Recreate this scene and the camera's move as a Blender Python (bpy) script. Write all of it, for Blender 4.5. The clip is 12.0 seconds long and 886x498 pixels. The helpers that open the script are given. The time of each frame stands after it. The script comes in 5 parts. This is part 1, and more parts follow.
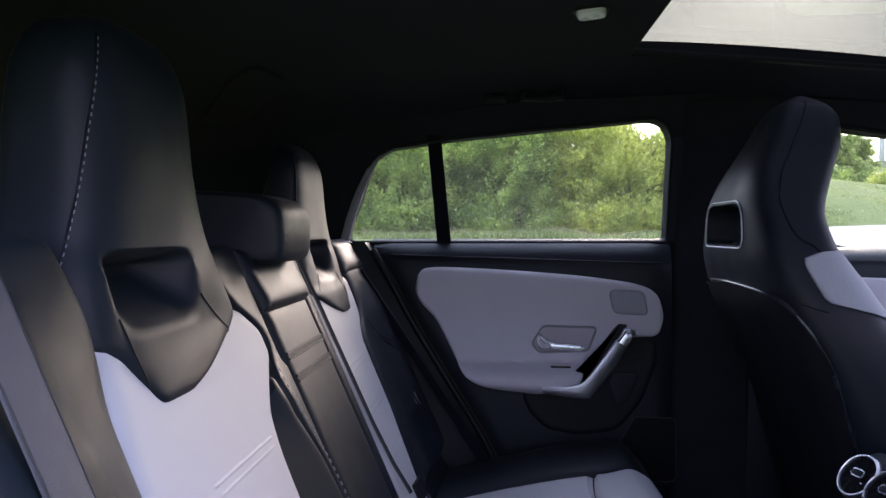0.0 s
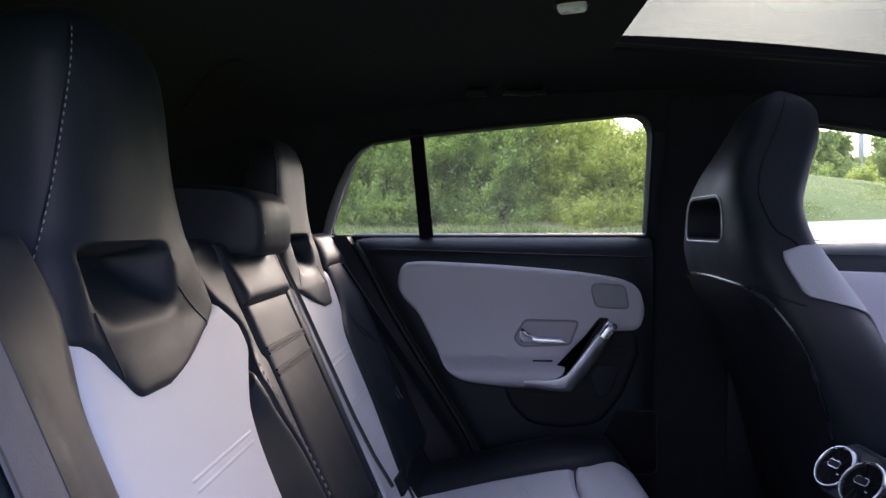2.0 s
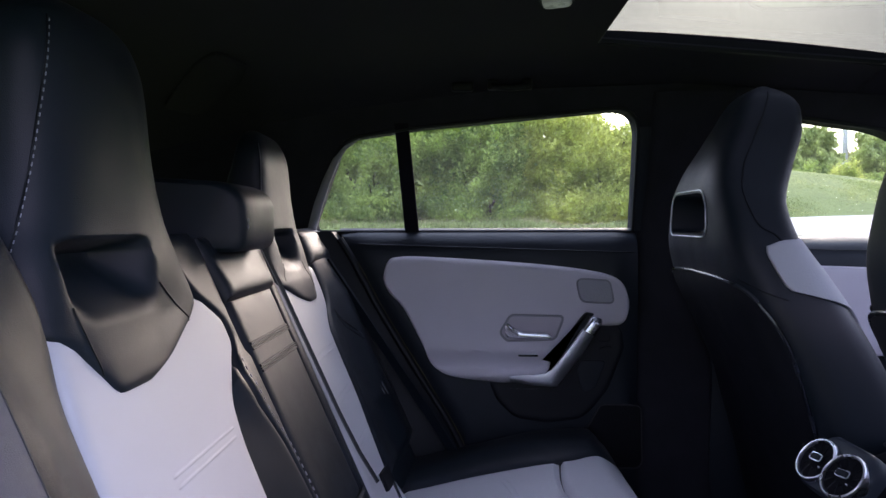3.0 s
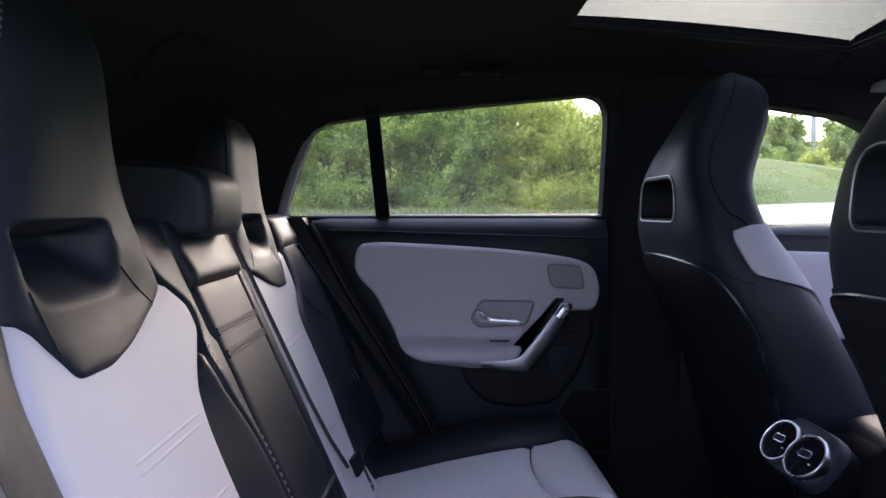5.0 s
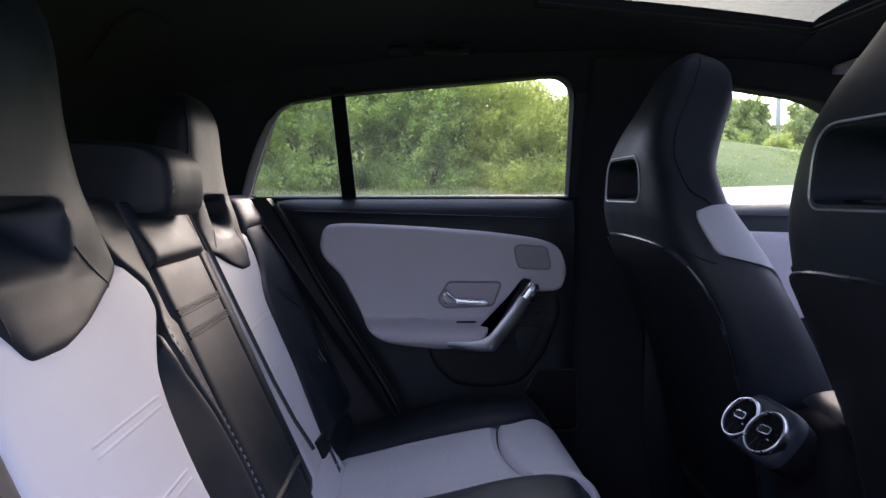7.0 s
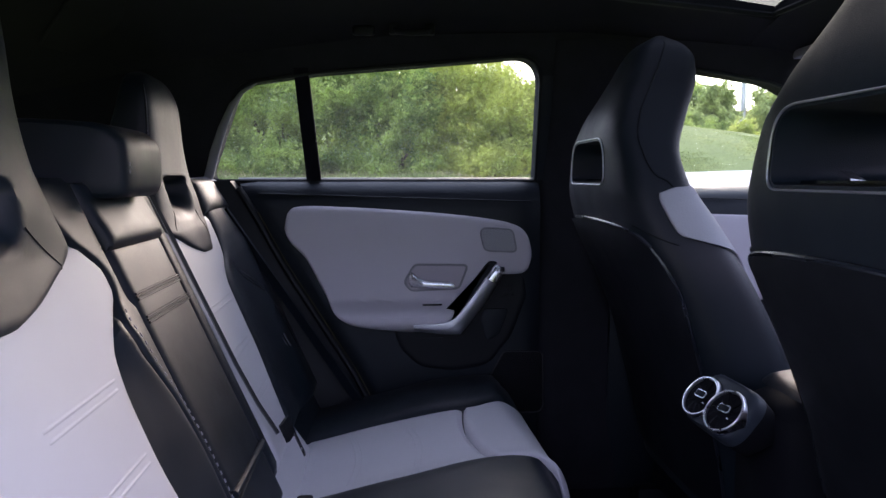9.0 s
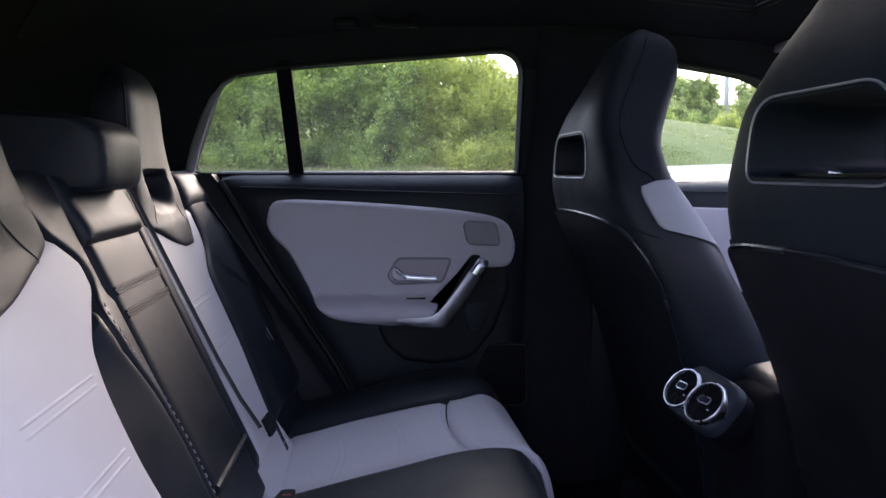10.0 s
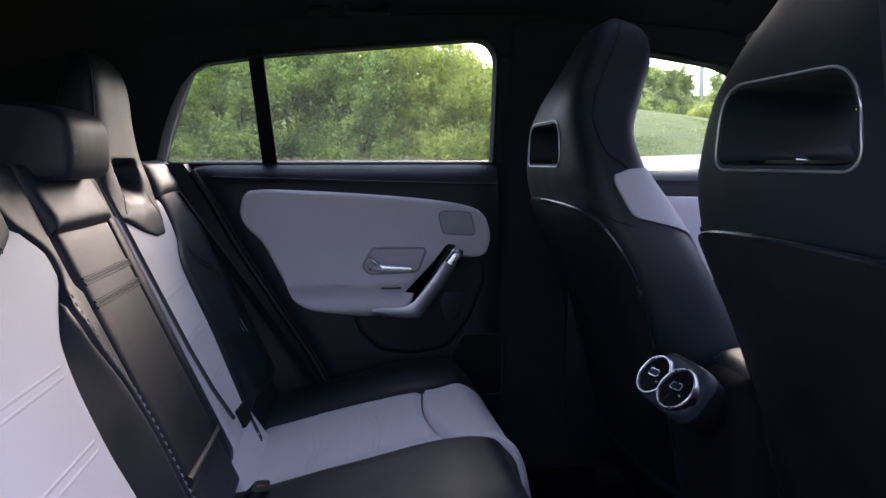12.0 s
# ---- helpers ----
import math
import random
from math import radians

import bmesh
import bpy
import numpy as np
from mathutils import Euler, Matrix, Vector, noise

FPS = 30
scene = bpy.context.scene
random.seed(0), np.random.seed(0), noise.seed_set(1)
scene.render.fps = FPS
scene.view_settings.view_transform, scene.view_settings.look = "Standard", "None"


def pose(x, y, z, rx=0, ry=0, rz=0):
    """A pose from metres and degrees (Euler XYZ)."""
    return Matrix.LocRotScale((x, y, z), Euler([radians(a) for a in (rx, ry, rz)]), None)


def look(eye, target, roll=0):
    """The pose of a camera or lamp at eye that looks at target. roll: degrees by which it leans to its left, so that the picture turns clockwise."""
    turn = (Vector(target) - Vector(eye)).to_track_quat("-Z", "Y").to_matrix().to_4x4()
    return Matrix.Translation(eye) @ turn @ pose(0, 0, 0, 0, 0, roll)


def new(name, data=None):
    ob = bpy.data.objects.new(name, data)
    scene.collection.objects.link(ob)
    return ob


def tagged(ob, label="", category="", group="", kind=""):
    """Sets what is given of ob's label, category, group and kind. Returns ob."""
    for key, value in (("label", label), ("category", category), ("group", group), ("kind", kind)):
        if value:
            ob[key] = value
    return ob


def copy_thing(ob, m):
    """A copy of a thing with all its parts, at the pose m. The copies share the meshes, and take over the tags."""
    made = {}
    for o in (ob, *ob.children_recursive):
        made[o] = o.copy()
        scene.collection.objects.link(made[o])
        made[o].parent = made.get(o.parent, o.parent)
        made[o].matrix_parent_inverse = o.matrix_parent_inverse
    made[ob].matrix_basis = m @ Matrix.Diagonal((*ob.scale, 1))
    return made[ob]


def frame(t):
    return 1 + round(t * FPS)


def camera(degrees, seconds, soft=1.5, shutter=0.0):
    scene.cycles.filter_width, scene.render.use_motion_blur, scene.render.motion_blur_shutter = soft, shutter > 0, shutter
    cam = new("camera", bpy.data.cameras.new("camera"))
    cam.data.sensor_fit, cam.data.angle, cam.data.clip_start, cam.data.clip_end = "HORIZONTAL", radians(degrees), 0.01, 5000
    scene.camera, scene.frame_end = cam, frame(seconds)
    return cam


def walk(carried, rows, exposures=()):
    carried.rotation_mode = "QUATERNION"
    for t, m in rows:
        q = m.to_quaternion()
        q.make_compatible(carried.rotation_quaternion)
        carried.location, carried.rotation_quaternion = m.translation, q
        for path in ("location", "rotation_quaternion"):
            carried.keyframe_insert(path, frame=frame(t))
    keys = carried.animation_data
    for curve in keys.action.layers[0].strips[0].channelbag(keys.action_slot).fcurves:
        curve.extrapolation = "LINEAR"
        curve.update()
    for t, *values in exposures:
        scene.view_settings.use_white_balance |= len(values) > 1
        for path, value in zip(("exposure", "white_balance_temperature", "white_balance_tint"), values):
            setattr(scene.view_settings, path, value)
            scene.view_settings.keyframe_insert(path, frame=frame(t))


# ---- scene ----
cam = camera(60.9, 12.0)
PATH = [
    (0, (0.123, -0.999, 0.986), (-0.023, 0.995, 0.943), -0.1),
    (0.5, (0.123, -0.998, 0.986), (-0.014, 0.997, 0.94), -0.1),
    (1, (0.124, -0.998, 0.986), (-0.004, 0.997, 0.936), -0.1),
    (1.5, (0.126, -0.997, 0.985), (0.007, 0.999, 0.933), -0.1),
    (2, (0.127, -0.997, 0.984), (0.023, 1.0, 0.928), -0.1),
    (2.5, (0.129, -0.996, 0.984), (0.04, 1.001, 0.922), -0.1),
    (3, (0.131, -0.995, 0.983), (0.06, 1.003, 0.915), -0.1),
    (5, (0.138, -0.991, 0.979), (0.135, 1.006, 0.878), -0.1),
    (5.5, (0.139, -0.989, 0.979), (0.155, 1.007, 0.867), -0.1),
    (6, (0.141, -0.988, 0.977), (0.177, 1.008, 0.854), -0.1),
    (6.5, (0.143, -0.987, 0.976), (0.2, 1.008, 0.841), -0.1),
    (7, (0.145, -0.985, 0.975), (0.221, 1.008, 0.828), -0.1),
    (9, (0.153, -0.981, 0.971), (0.309, 1.004, 0.783), -0.0),
    (9.5, (0.155, -0.981, 0.97), (0.33, 1.002, 0.775), -0.0),
    (10, (0.157, -0.98, 0.97), (0.352, 1.0, 0.766), -0.0),
    (10.5, (0.158, -0.979, 0.968), (0.371, 0.998, 0.758), -0.0),
    (11, (0.16, -0.979, 0.968), (0.39, 0.996, 0.75), -0.0),
    (11.5, (0.162, -0.979, 0.967), (0.405, 0.994, 0.744), -0.0),
    (12, (0.163, -0.979, 0.967), (0.416, 0.992, 0.739), -0.1),
]
walk(cam, [(t, look(eye, target, roll)) for t, eye, target, roll in PATH])

# ---------------------------------------------------------------- light
world = bpy.data.worlds.new("sky")
scene.world = world
world.use_nodes = True
wn, wl = world.node_tree.nodes, world.node_tree.links
wn.clear()
sky = wn.new("ShaderNodeTexSky")
sky.sky_type = "NISHITA"
sky.sun_disc = False
sky.sun_elevation, sky.sun_rotation = radians(22), radians(18)
sky.dust_density = 4.0
grey = wn.new("ShaderNodeHueSaturation")
grey.inputs["Saturation"].default_value = 0.55
coord = wn.new("ShaderNodeTexCoord")
cloud = wn.new("ShaderNodeTexNoise")
cloud.inputs["Scale"].default_value, cloud.inputs["Detail"].default_value = 3.0, 6.0
tone = wn.new("ShaderNodeMapRange")
for i, v in enumerate((0.3, 0.7, 0.85, 1.15), 1):
    tone.inputs[i].default_value = v
veil = wn.new("ShaderNodeMix")
veil.data_type = "RGBA"
veil.inputs["Factor"].default_value = 0.58
veil.inputs[7].default_value = (6.4, 6.95, 11.3, 1)
mul = wn.new("ShaderNodeVectorMath")
mul.operation = "SCALE"
back = wn.new("ShaderNodeBackground")
SKY = 0.135
back.inputs["Strength"].default_value = SKY
wout = wn.new("ShaderNodeOutputWorld")
wl.new(sky.outputs[0], grey.inputs["Color"])
wl.new(grey.outputs[0], veil.inputs[6])
wl.new(coord.outputs["Generated"], cloud.inputs["Vector"])
wl.new(cloud.outputs[0], tone.inputs[0])
# an overcast sky is brighter overhead than at the horizon
height = wn.new("ShaderNodeSeparateXYZ")
rise = wn.new("ShaderNodeMapRange")
for i, v in enumerate((0.0, 1.0, 0.8, 2.0), 1):
    rise.inputs[i].default_value = v
both = wn.new("ShaderNodeMath")
both.operation = "MULTIPLY"
wl.new(coord.outputs["Generated"], height.inputs[0])
wl.new(height.outputs["Z"], rise.inputs[0])
wl.new(rise.outputs[0], both.inputs[0])
wl.new(tone.outputs[0], both.inputs[1])
wl.new(veil.outputs[2], mul.inputs[0])
wl.new(both.outputs[0], mul.inputs["Scale"])
wl.new(mul.outputs[0], back.inputs["Color"])
wl.new(back.outputs[0], wout.inputs[0])
sun = new("sun", bpy.data.lights.new("sun", "SUN"))
sun.data.energy, sun.data.angle, sun.data.color = 1.2, radians(24), (1.0, 0.79, 0.71)
sun.matrix_world = look((2.86, 8.81, 3.75), (0, 0, 0))
scene.view_settings.exposure = 1.0


# ---------------------------------------------------------------- materials
def material(name, color, rough=0.6, metal=0.0, spec=0.5, vary=0.12, scale=8.0, bump=0.0, bump_scale=400.0, pattern="noise", sheen=0.0, tint=None, gloss_tint=None):
    """A surface with stains at one scale and grain at another."""
    m = bpy.data.materials.new(name)
    m.use_nodes = True
    n, l = m.node_tree.nodes, m.node_tree.links
    b = n["Principled BSDF"]
    b.inputs["Roughness"].default_value, b.inputs["Metallic"].default_value = rough, metal
    b.inputs["Specular IOR Level"].default_value = spec
    # a warm gloss tint puts the colour of warm light into the highlights
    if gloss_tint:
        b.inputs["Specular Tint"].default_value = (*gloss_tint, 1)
    if sheen:
        b.inputs["Sheen Weight"].default_value, b.inputs["Sheen Roughness"].default_value = sheen, 0.2
        # the pink sheen tint carries warm light at grazing angles
        b.inputs["Sheen Tint"].default_value = (1.0, 0.79, 0.80, 1)
    tc = n.new("ShaderNodeTexCoord")
    big = n.new("ShaderNodeTexNoise")
    big.inputs["Scale"].default_value, big.inputs["Detail"].default_value = scale, 5.0
    l.new(tc.outputs["Object"], big.inputs["Vector"])
    mix = n.new("ShaderNodeMix")
    mix.data_type = "RGBA"
    low = tint or tuple(c * (1 - 2 * vary) for c in color)
    mix.inputs[6].default_value = (*low, 1)
    mix.inputs[7].default_value = (*[min(1, c * (1 + vary)) for c in color], 1)
    l.new(big.outputs[0], mix.inputs["Factor"])
    l.new(mix.outputs[2], b.inputs["Base Color"])
    rr = n.new("ShaderNodeMapRange")
    for i, v in enumerate((0.3, 0.7, max(0.02, rough - 0.07), min(1, rough + 0.07)), 1):
        rr.inputs[i].default_value = v
    l.new(big.outputs[0], rr.inputs[0])
    l.new(rr.outputs[0], b.inputs["Roughness"])
    if bump:
        if pattern == "noise":
            fine = n.new("ShaderNodeTexNoise")
            fine.inputs["Detail"].default_value = 3.0
        else:
            fine = n.new("ShaderNodeTexVoronoi")
            fine.feature = "DISTANCE_TO_EDGE" if pattern == "grain" else "F1"
        fine.inputs["Scale"].default_value = bump_scale
        l.new(tc.outputs["Object"], fine.inputs["Vector"])
        bp = n.new("ShaderNodeBump")
        bp.inputs["Strength"].default_value, bp.inputs["Distance"].default_value = bump, 0.001
        l.new(fine.outputs[0], bp.inputs["Height"])
        l.new(bp.outputs[0], b.inputs["Normal"])
    return m


# neutral black leather; its warm gloss tint stands in for warm light
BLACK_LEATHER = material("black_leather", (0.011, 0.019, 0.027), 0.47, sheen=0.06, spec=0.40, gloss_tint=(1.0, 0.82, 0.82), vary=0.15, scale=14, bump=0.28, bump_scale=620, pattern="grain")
PIPED = material("smooth_black_piping", (0.014, 0.017, 0.026), 0.26, spec=0.8, vary=0.15, scale=14)
WHITE_LEATHER = material("white_leather", (0.725, 0.70, 0.74), 0.55, vary=0.03, scale=9, bump=0.2, bump_scale=700, pattern="grain")
PERFORATED = material("perforated_leather", (0.50, 0.49, 0.53), 0.6, vary=0.04, scale=9, bump=0.35, bump_scale=260, pattern="dots")
SOFT_BLACK = material("soft_black_trim", (0.009, 0.013, 0.020), 0.5, spec=0.36, vary=0.15, scale=10, bump=0.2, bump_scale=900, pattern="grain")
HARD_BLACK = material("hard_black_plastic", (0.006, 0.007, 0.011), 0.55, spec=0.3, vary=0.2, scale=12, bump=0.15, bump_scale=1100)
HEADLINER = material("black_headliner_cloth", (0.026, 0.026, 0.032), 0.95, spec=0.1, vary=0.2, scale=20, bump=0.3, bump_scale=1500)
CARPET = material("black_carpet", (0.011, 0.011, 0.017), 0.95, spec=0.1, vary=0.3, scale=30, bump=0.8, bump_scale=900)
GREY_LEATHER = material("light_grey_door_leather", (0.64, 0.60, 0.65), 0.55, vary=0.04, scale=9, bump=0.2, bump_scale=700, pattern="grain")
POD_BLACK = material("satin_black_pod", (0.027, 0.033, 0.047), 0.50, spec=0.35, vary=0.12, scale=14, bump=0.15, bump_scale=1000, pattern="grain")
# plain matt black; on the vent housing's neck it imitates shade
SCOOP = material("matt_black_and_shade", (0.005, 0.005, 0.008), 0.8, spec=0.15, vary=0.2, scale=12, bump=0.15, bump_scale=1100)
MESH = material("black_speaker_mesh", (0.006, 0.006, 0.008), 0.6, spec=0.2, vary=0.2, scale=12, bump=1.0, bump_scale=420, pattern="dots")
GRILLE = material("grey_grille", (0.42, 0.41, 0.44), 0.5, vary=0.1, scale=20, bump=1.0, bump_scale=420, pattern="dots")
CHROME = material("satin_chrome", (0.72, 0.72, 0.75), 0.22, 1.0, vary=0.05, scale=30)
RING = material("bright_vent_chrome", (0.86, 0.85, 0.92), 0.30, 1.0, vary=0.04, scale=30)
BRUSHED = material("brushed_aluminium", (0.70, 0.70, 0.74), 0.42, 1.0, vary=0.06, scale=40, bump=0.1, bump_scale=900)
GLOSS_BLACK = material("gloss_black", (0.006, 0.006, 0.008), 0.12, vary=0.2, scale=20)
BELT = material("woven_belt", (0.035, 0.034, 0.038), 0.6, vary=0.15, scale=60, bump=0.6, bump_scale=1200)
# paler lavender copy of the black belt, with its lit sheen in the colour
BELT_SHEEN = material("lit_satin_belt", (0.11, 0.105, 0.125), 0.45, vary=0.08, scale=40, bump=0.5, bump_scale=1300, sheen=0.3)
BELT_GREY = material("grey_belt_edge", (0.20, 0.20, 0.215), 0.5, vary=0.1, scale=60, bump=0.3, bump_scale=1200)
THREAD = material("grey_thread", (0.30, 0.295, 0.34), 0.7, vary=0.15, scale=200)
OLIVE_GLINT = material("olive_reflection", (0.075, 0.06, 0.02), 0.6, vary=0.2, scale=40)
RED = material("red_button", (0.28, 0.015, 0.02), 0.35, vary=0.1, scale=50)
LAMP = material("white_lamp_lens", (0.88, 0.87, 0.90), 0.3, vary=0.03, scale=60)
RECESS = material("pinkish_grey_recess", (0.50, 0.45, 0.50), 0.5, vary=0.05, scale=12, bump=0.2, bump_scale=900)
PILLAR_GREY = material("grey_pillar_trim", (0.30, 0.29, 0.31), 0.6, vary=0.06, scale=20, bump=0.2, bump_scale=900)


def glass_material(name, tint, dirt=0.014):
    m = bpy.data.materials.new(name)
    m.use_nodes = True
    n, l = m.node_tree.nodes, m.node_tree.links
    n.clear()
    clear, gloss = n.new("ShaderNodeBsdfTransparent"), n.new("ShaderNodeBsdfGlossy")
    clear.inputs["Color"].default_value = (*tint, 1)
    gloss.inputs["Roughness"].default_value = 0.02
    face, power, scale_, mixer, out = n.new("ShaderNodeLayerWeight"), n.new("ShaderNodeMath"), n.new("ShaderNodeMath"), n.new("ShaderNodeMixShader"), n.new("ShaderNodeOutputMaterial")
    face.inputs["Blend"].default_value = 0.5
    power.operation, scale_.operation = "POWER", "MULTIPLY_ADD"
    power.inputs[1].default_value = 5.0
    scale_.inputs[1].default_value, scale_.inputs[2].default_value = 0.5, 0.02
    l.new(face.outputs["Facing"], power.inputs[0])
    l.new(power.outputs[0], scale_.inputs[0])
    l.new(scale_.outputs[0], mixer.inputs[0])
    l.new(clear.outputs[0], mixer.inputs[1])
    l.new(gloss.outputs[0], mixer.inputs[2])
    dust, film = n.new("ShaderNodeBsdfTranslucent"), n.new("ShaderNodeMixShader")
    dust.inputs["Color"].default_value = (0.8, 0.8, 0.8, 1)
    tc, spot, amount = n.new("ShaderNodeTexCoord"), n.new("ShaderNodeTexNoise"), n.new("ShaderNodeMapRange")
    spot.inputs["Scale"].default_value, spot.inputs["Detail"].default_value = 3.0, 2.0
    for i, v in enumerate((0.3, 0.75, dirt * 0.6, dirt * 1.5), 1):
        amount.inputs[i].default_value = v
    l.new(tc.outputs["Object"], spot.inputs["Vector"])
    l.new(spot.outputs[0], amount.inputs[0])
    l.new(amount.outputs[0], film.inputs[0])
    l.new(mixer.outputs[0], film.inputs[1])
    l.new(dust.outputs[0], film.inputs[2])
    l.new(film.outputs[0], out.inputs["Surface"])
    return m


GLASS = glass_material("window_glass", (0.93, 0.96, 0.93), 0.010)
ROOF_GLASS = glass_material("tinted_roof_glass", (0.29, 0.30, 0.295), 0.003)


# ---------------------------------------------------------------- mesh helpers
def thing(name, label, category, group="", kind="", at=(0, 0, 0)):
    ob = new(name)
    ob.location = at
    return tagged(ob, label, category, group, kind)


def part(name, data, mat, parent=None, label="", smooth=True):
    """Links a bmesh as one mesh object under a thing or a part."""
    if isinstance(data, bmesh.types.BMesh):
        me = bpy.data.meshes.new(name)
        bmesh.ops.recalc_face_normals(data, faces=data.faces)
        data.to_mesh(me)
        data.free()
    else:
        me = data
    if not me.materials:
        me.materials.append(mat)
    if smooth:
        me.polygons.foreach_set("use_smooth", [True] * len(me.polygons))
        me.set_sharp_from_angle(angle=radians(38))
    ob = new(name, me)
    if parent is not None:
        ob.parent = parent
        root = parent
        shift = Vector()
        while root is not None:
            shift += root.location
            root = root.parent
        ob.location = -shift
    return tagged(ob, label)


def spline(xs, ys):
    """A smooth curve through a few control values that does not overshoot."""
    xs, ys = np.array(xs, float), np.array(ys, float)
    h = np.diff(xs)
    d = np.diff(ys) / h
    m = np.zeros(len(xs))
    m[0], m[-1] = d[0], d[-1]
    for i in range(1, len(xs) - 1):
        if d[i - 1] * d[i] > 0:
            w1, w2 = 2 * h[i] + h[i - 1], h[i] + 2 * h[i - 1]
            m[i] = (w1 + w2) / (w1 / d[i - 1] + w2 / d[i])

    def at(x):
        x = min(max(x, xs[0]), xs[-1])
        i = min(max(int(np.searchsorted(xs, x)) - 1, 0), len(h) - 1)
        t = (x - xs[i]) / h[i]
        return float((2 * t ** 3 - 3 * t ** 2 + 1) * ys[i] + (t ** 3 - 2 * t ** 2 + t) * h[i] * m[i] + (3 * t * t - 2 * t ** 3) * ys[i + 1] + (t ** 3 - t * t) * h[i] * m[i + 1])
    return at


def skin(rings, close=True, caps=True):
    """A surface through rings of equally many points."""
    bm = bmesh.new()
    vs = [[bm.verts.new(p) for p in r] for r in rings]
    k = len(rings[0])
    for a, b in zip(vs, vs[1:]):
        for i in range(k if close else k - 1):
            j = (i + 1) % k
            bm.faces.new((a[i], a[j], b[j], b[i]))
    if caps and close:
        bm.faces.new(vs[0])
        bm.faces.new(vs[-1])
    return bm


def pillow(us, lo, hi, surf, height=0.008, roll=0.014, skirt=0.012, nw=18):
    """A padded panel: for each u it runs from lo(u) to hi(u); surf(u, w, h) is the place h proud of its base. Its edges roll down."""
    us = list(us)
    n = len(us)
    rows = []
    umin, umax = us[0], us[-1]
    for u in us:
        a, b = lo(u), hi(u)
        row = []
        for j in range(nw + 1):
            s = 0.5 - 0.5 * math.cos(math.pi * j / nw)
            w = a + (b - a) * s
            d = min(w - a, b - w, u - umin, umax - u)
            q = min(max(d / roll, 0), 1)
            row.append(surf(u, w, height * math.sqrt(max(0, 1 - (1 - q) ** 2))))
        rows.append(row)
    bm = skin(rows, close=False)
    bm.verts.ensure_lookup_table()
    k = nw + 1
    loop = [(0, j) for j in range(k)] + [(i, nw) for i in range(1, n)] + [(n - 1, j) for j in range(nw - 1, -1, -1)] + [(i, 0) for i in range(n - 2, 0, -1)]
    top = [bm.verts[i * k + j] for i, j in loop]
    low = []
    for i, j in loop:
        a, b = lo(us[i]), hi(us[i])
        w = a + (b - a) * (0.5 - 0.5 * math.cos(math.pi * j / nw))
        low.append(bm.verts.new(surf(us[i], w, -skirt)))
    for i in range(len(loop)):
        j = (i + 1) % len(loop)
        bm.faces.new((top[i], top[j], low[j], low[i]))
    bmesh.ops.remove_doubles(bm, verts=bm.verts, dist=0.0002)
    return bm


def tube(points, radius, sides=6, closed=False):
    pts = [Vector(p) for p in points]
    n = len(pts)
    rings = []
    for i, p in enumerate(pts):
        a, b = (pts[i - 1], pts[(i + 1) % n]) if closed else (pts[max(i - 1, 0)], pts[min(i + 1, n - 1)])
        d = (b - a).normalized()
        side = d.cross(Vector((0.13, 0.31, 0.94))).normalized()
        up = side.cross(d)
        rings.append([p + radius * (math.cos(t) * side + math.sin(t) * up) for t in [2 * math.pi * k / sides for k in range(sides)]])
    if closed:
        rings.append(rings[0])
    bm = skin(rings, caps=not closed)
    if closed:
        bmesh.ops.remove_doubles(bm, verts=bm.verts, dist=1e-5)
    return bm


def rounded(points, radii, steps=6):
    """A polygon's outline with rounded corners."""
    n = len(points)
    out = []
    for i in range(n):
        p, a, b = (Vector((*points[k % n], 0)) for k in (i, i - 1, i + 1))
        r = radii[i] if isinstance(radii, (list, tuple)) else radii
        da, db = (a - p), (b - p)
        half = da.angle(db) / 2
        cut = min(r / math.tan(half), da.length * 0.48, db.length * 0.48)
        p0, p1 = p + da.normalized() * cut, p + db.normalized() * cut
        for s in range(steps + 1):
            t = s / steps
            q = p0 * (1 - t) ** 2 + p * 2 * t * (1 - t) + p1 * t * t
            out.append((q.x, q.y))
    return out


def inset(outline, d):
    n = len(outline)
    area = sum(outline[i][0] * outline[(i + 1) % n][1] - outline[(i + 1) % n][0] * outline[i][1] for i in range(n))
    sign = 1 if area > 0 else -1
    out = []
    for i in range(n):
        a, b = Vector((*outline[i - 1], 0)), Vector((*outline[(i + 1) % n], 0))
        t = (b - a)
        if t.length < 1e-9:
            t = Vector((1, 0, 0))
        t.normalize()
        out.append((outline[i][0] - sign * t.y * d, outline[i][1] + sign * t.x * d))
    return out


def plate(outline, place, depth, bevel=0.003):
    """A slab with rounded edges; place(a, b, h) is the point h proud of its base."""
    rings = [[place(a, b, 0) for a, b in outline], [place(a, b, depth - bevel) for a, b in outline]]
    for k in (0.35, 0.7, 1.0):
        t = k * math.pi / 2
        rings.append([place(a, b, depth - bevel + bevel * math.sin(t)) for a, b in inset(outline, bevel * (1 - math.cos(t)))])
    return skin(rings)


def holed(outer, holes, place, depth):
    """A slab with openings through it."""
    bm = bmesh.new()
    loops = []
    for ring in (outer, *holes):
        vs = [bm.verts.new((a, b, 0)) for a, b in ring]
        loops.append([bm.edges.new((vs[i], vs[(i + 1) % len(vs)])) for i in range(len(vs))])
    bmesh.ops.triangle_fill(bm, use_beauty=True, use_dissolve=False, edges=bm.edges[:])
    front = list(bm.faces)
    more = bmesh.ops.extrude_face_region(bm, geom=front)
    moved = {v for v in more["geom"] if isinstance(v, bmesh.types.BMVert)}
    for v in bm.verts:
        v.co = Vector(place(v.co.x, v.co.y, depth if v in moved else 0))
    return bm


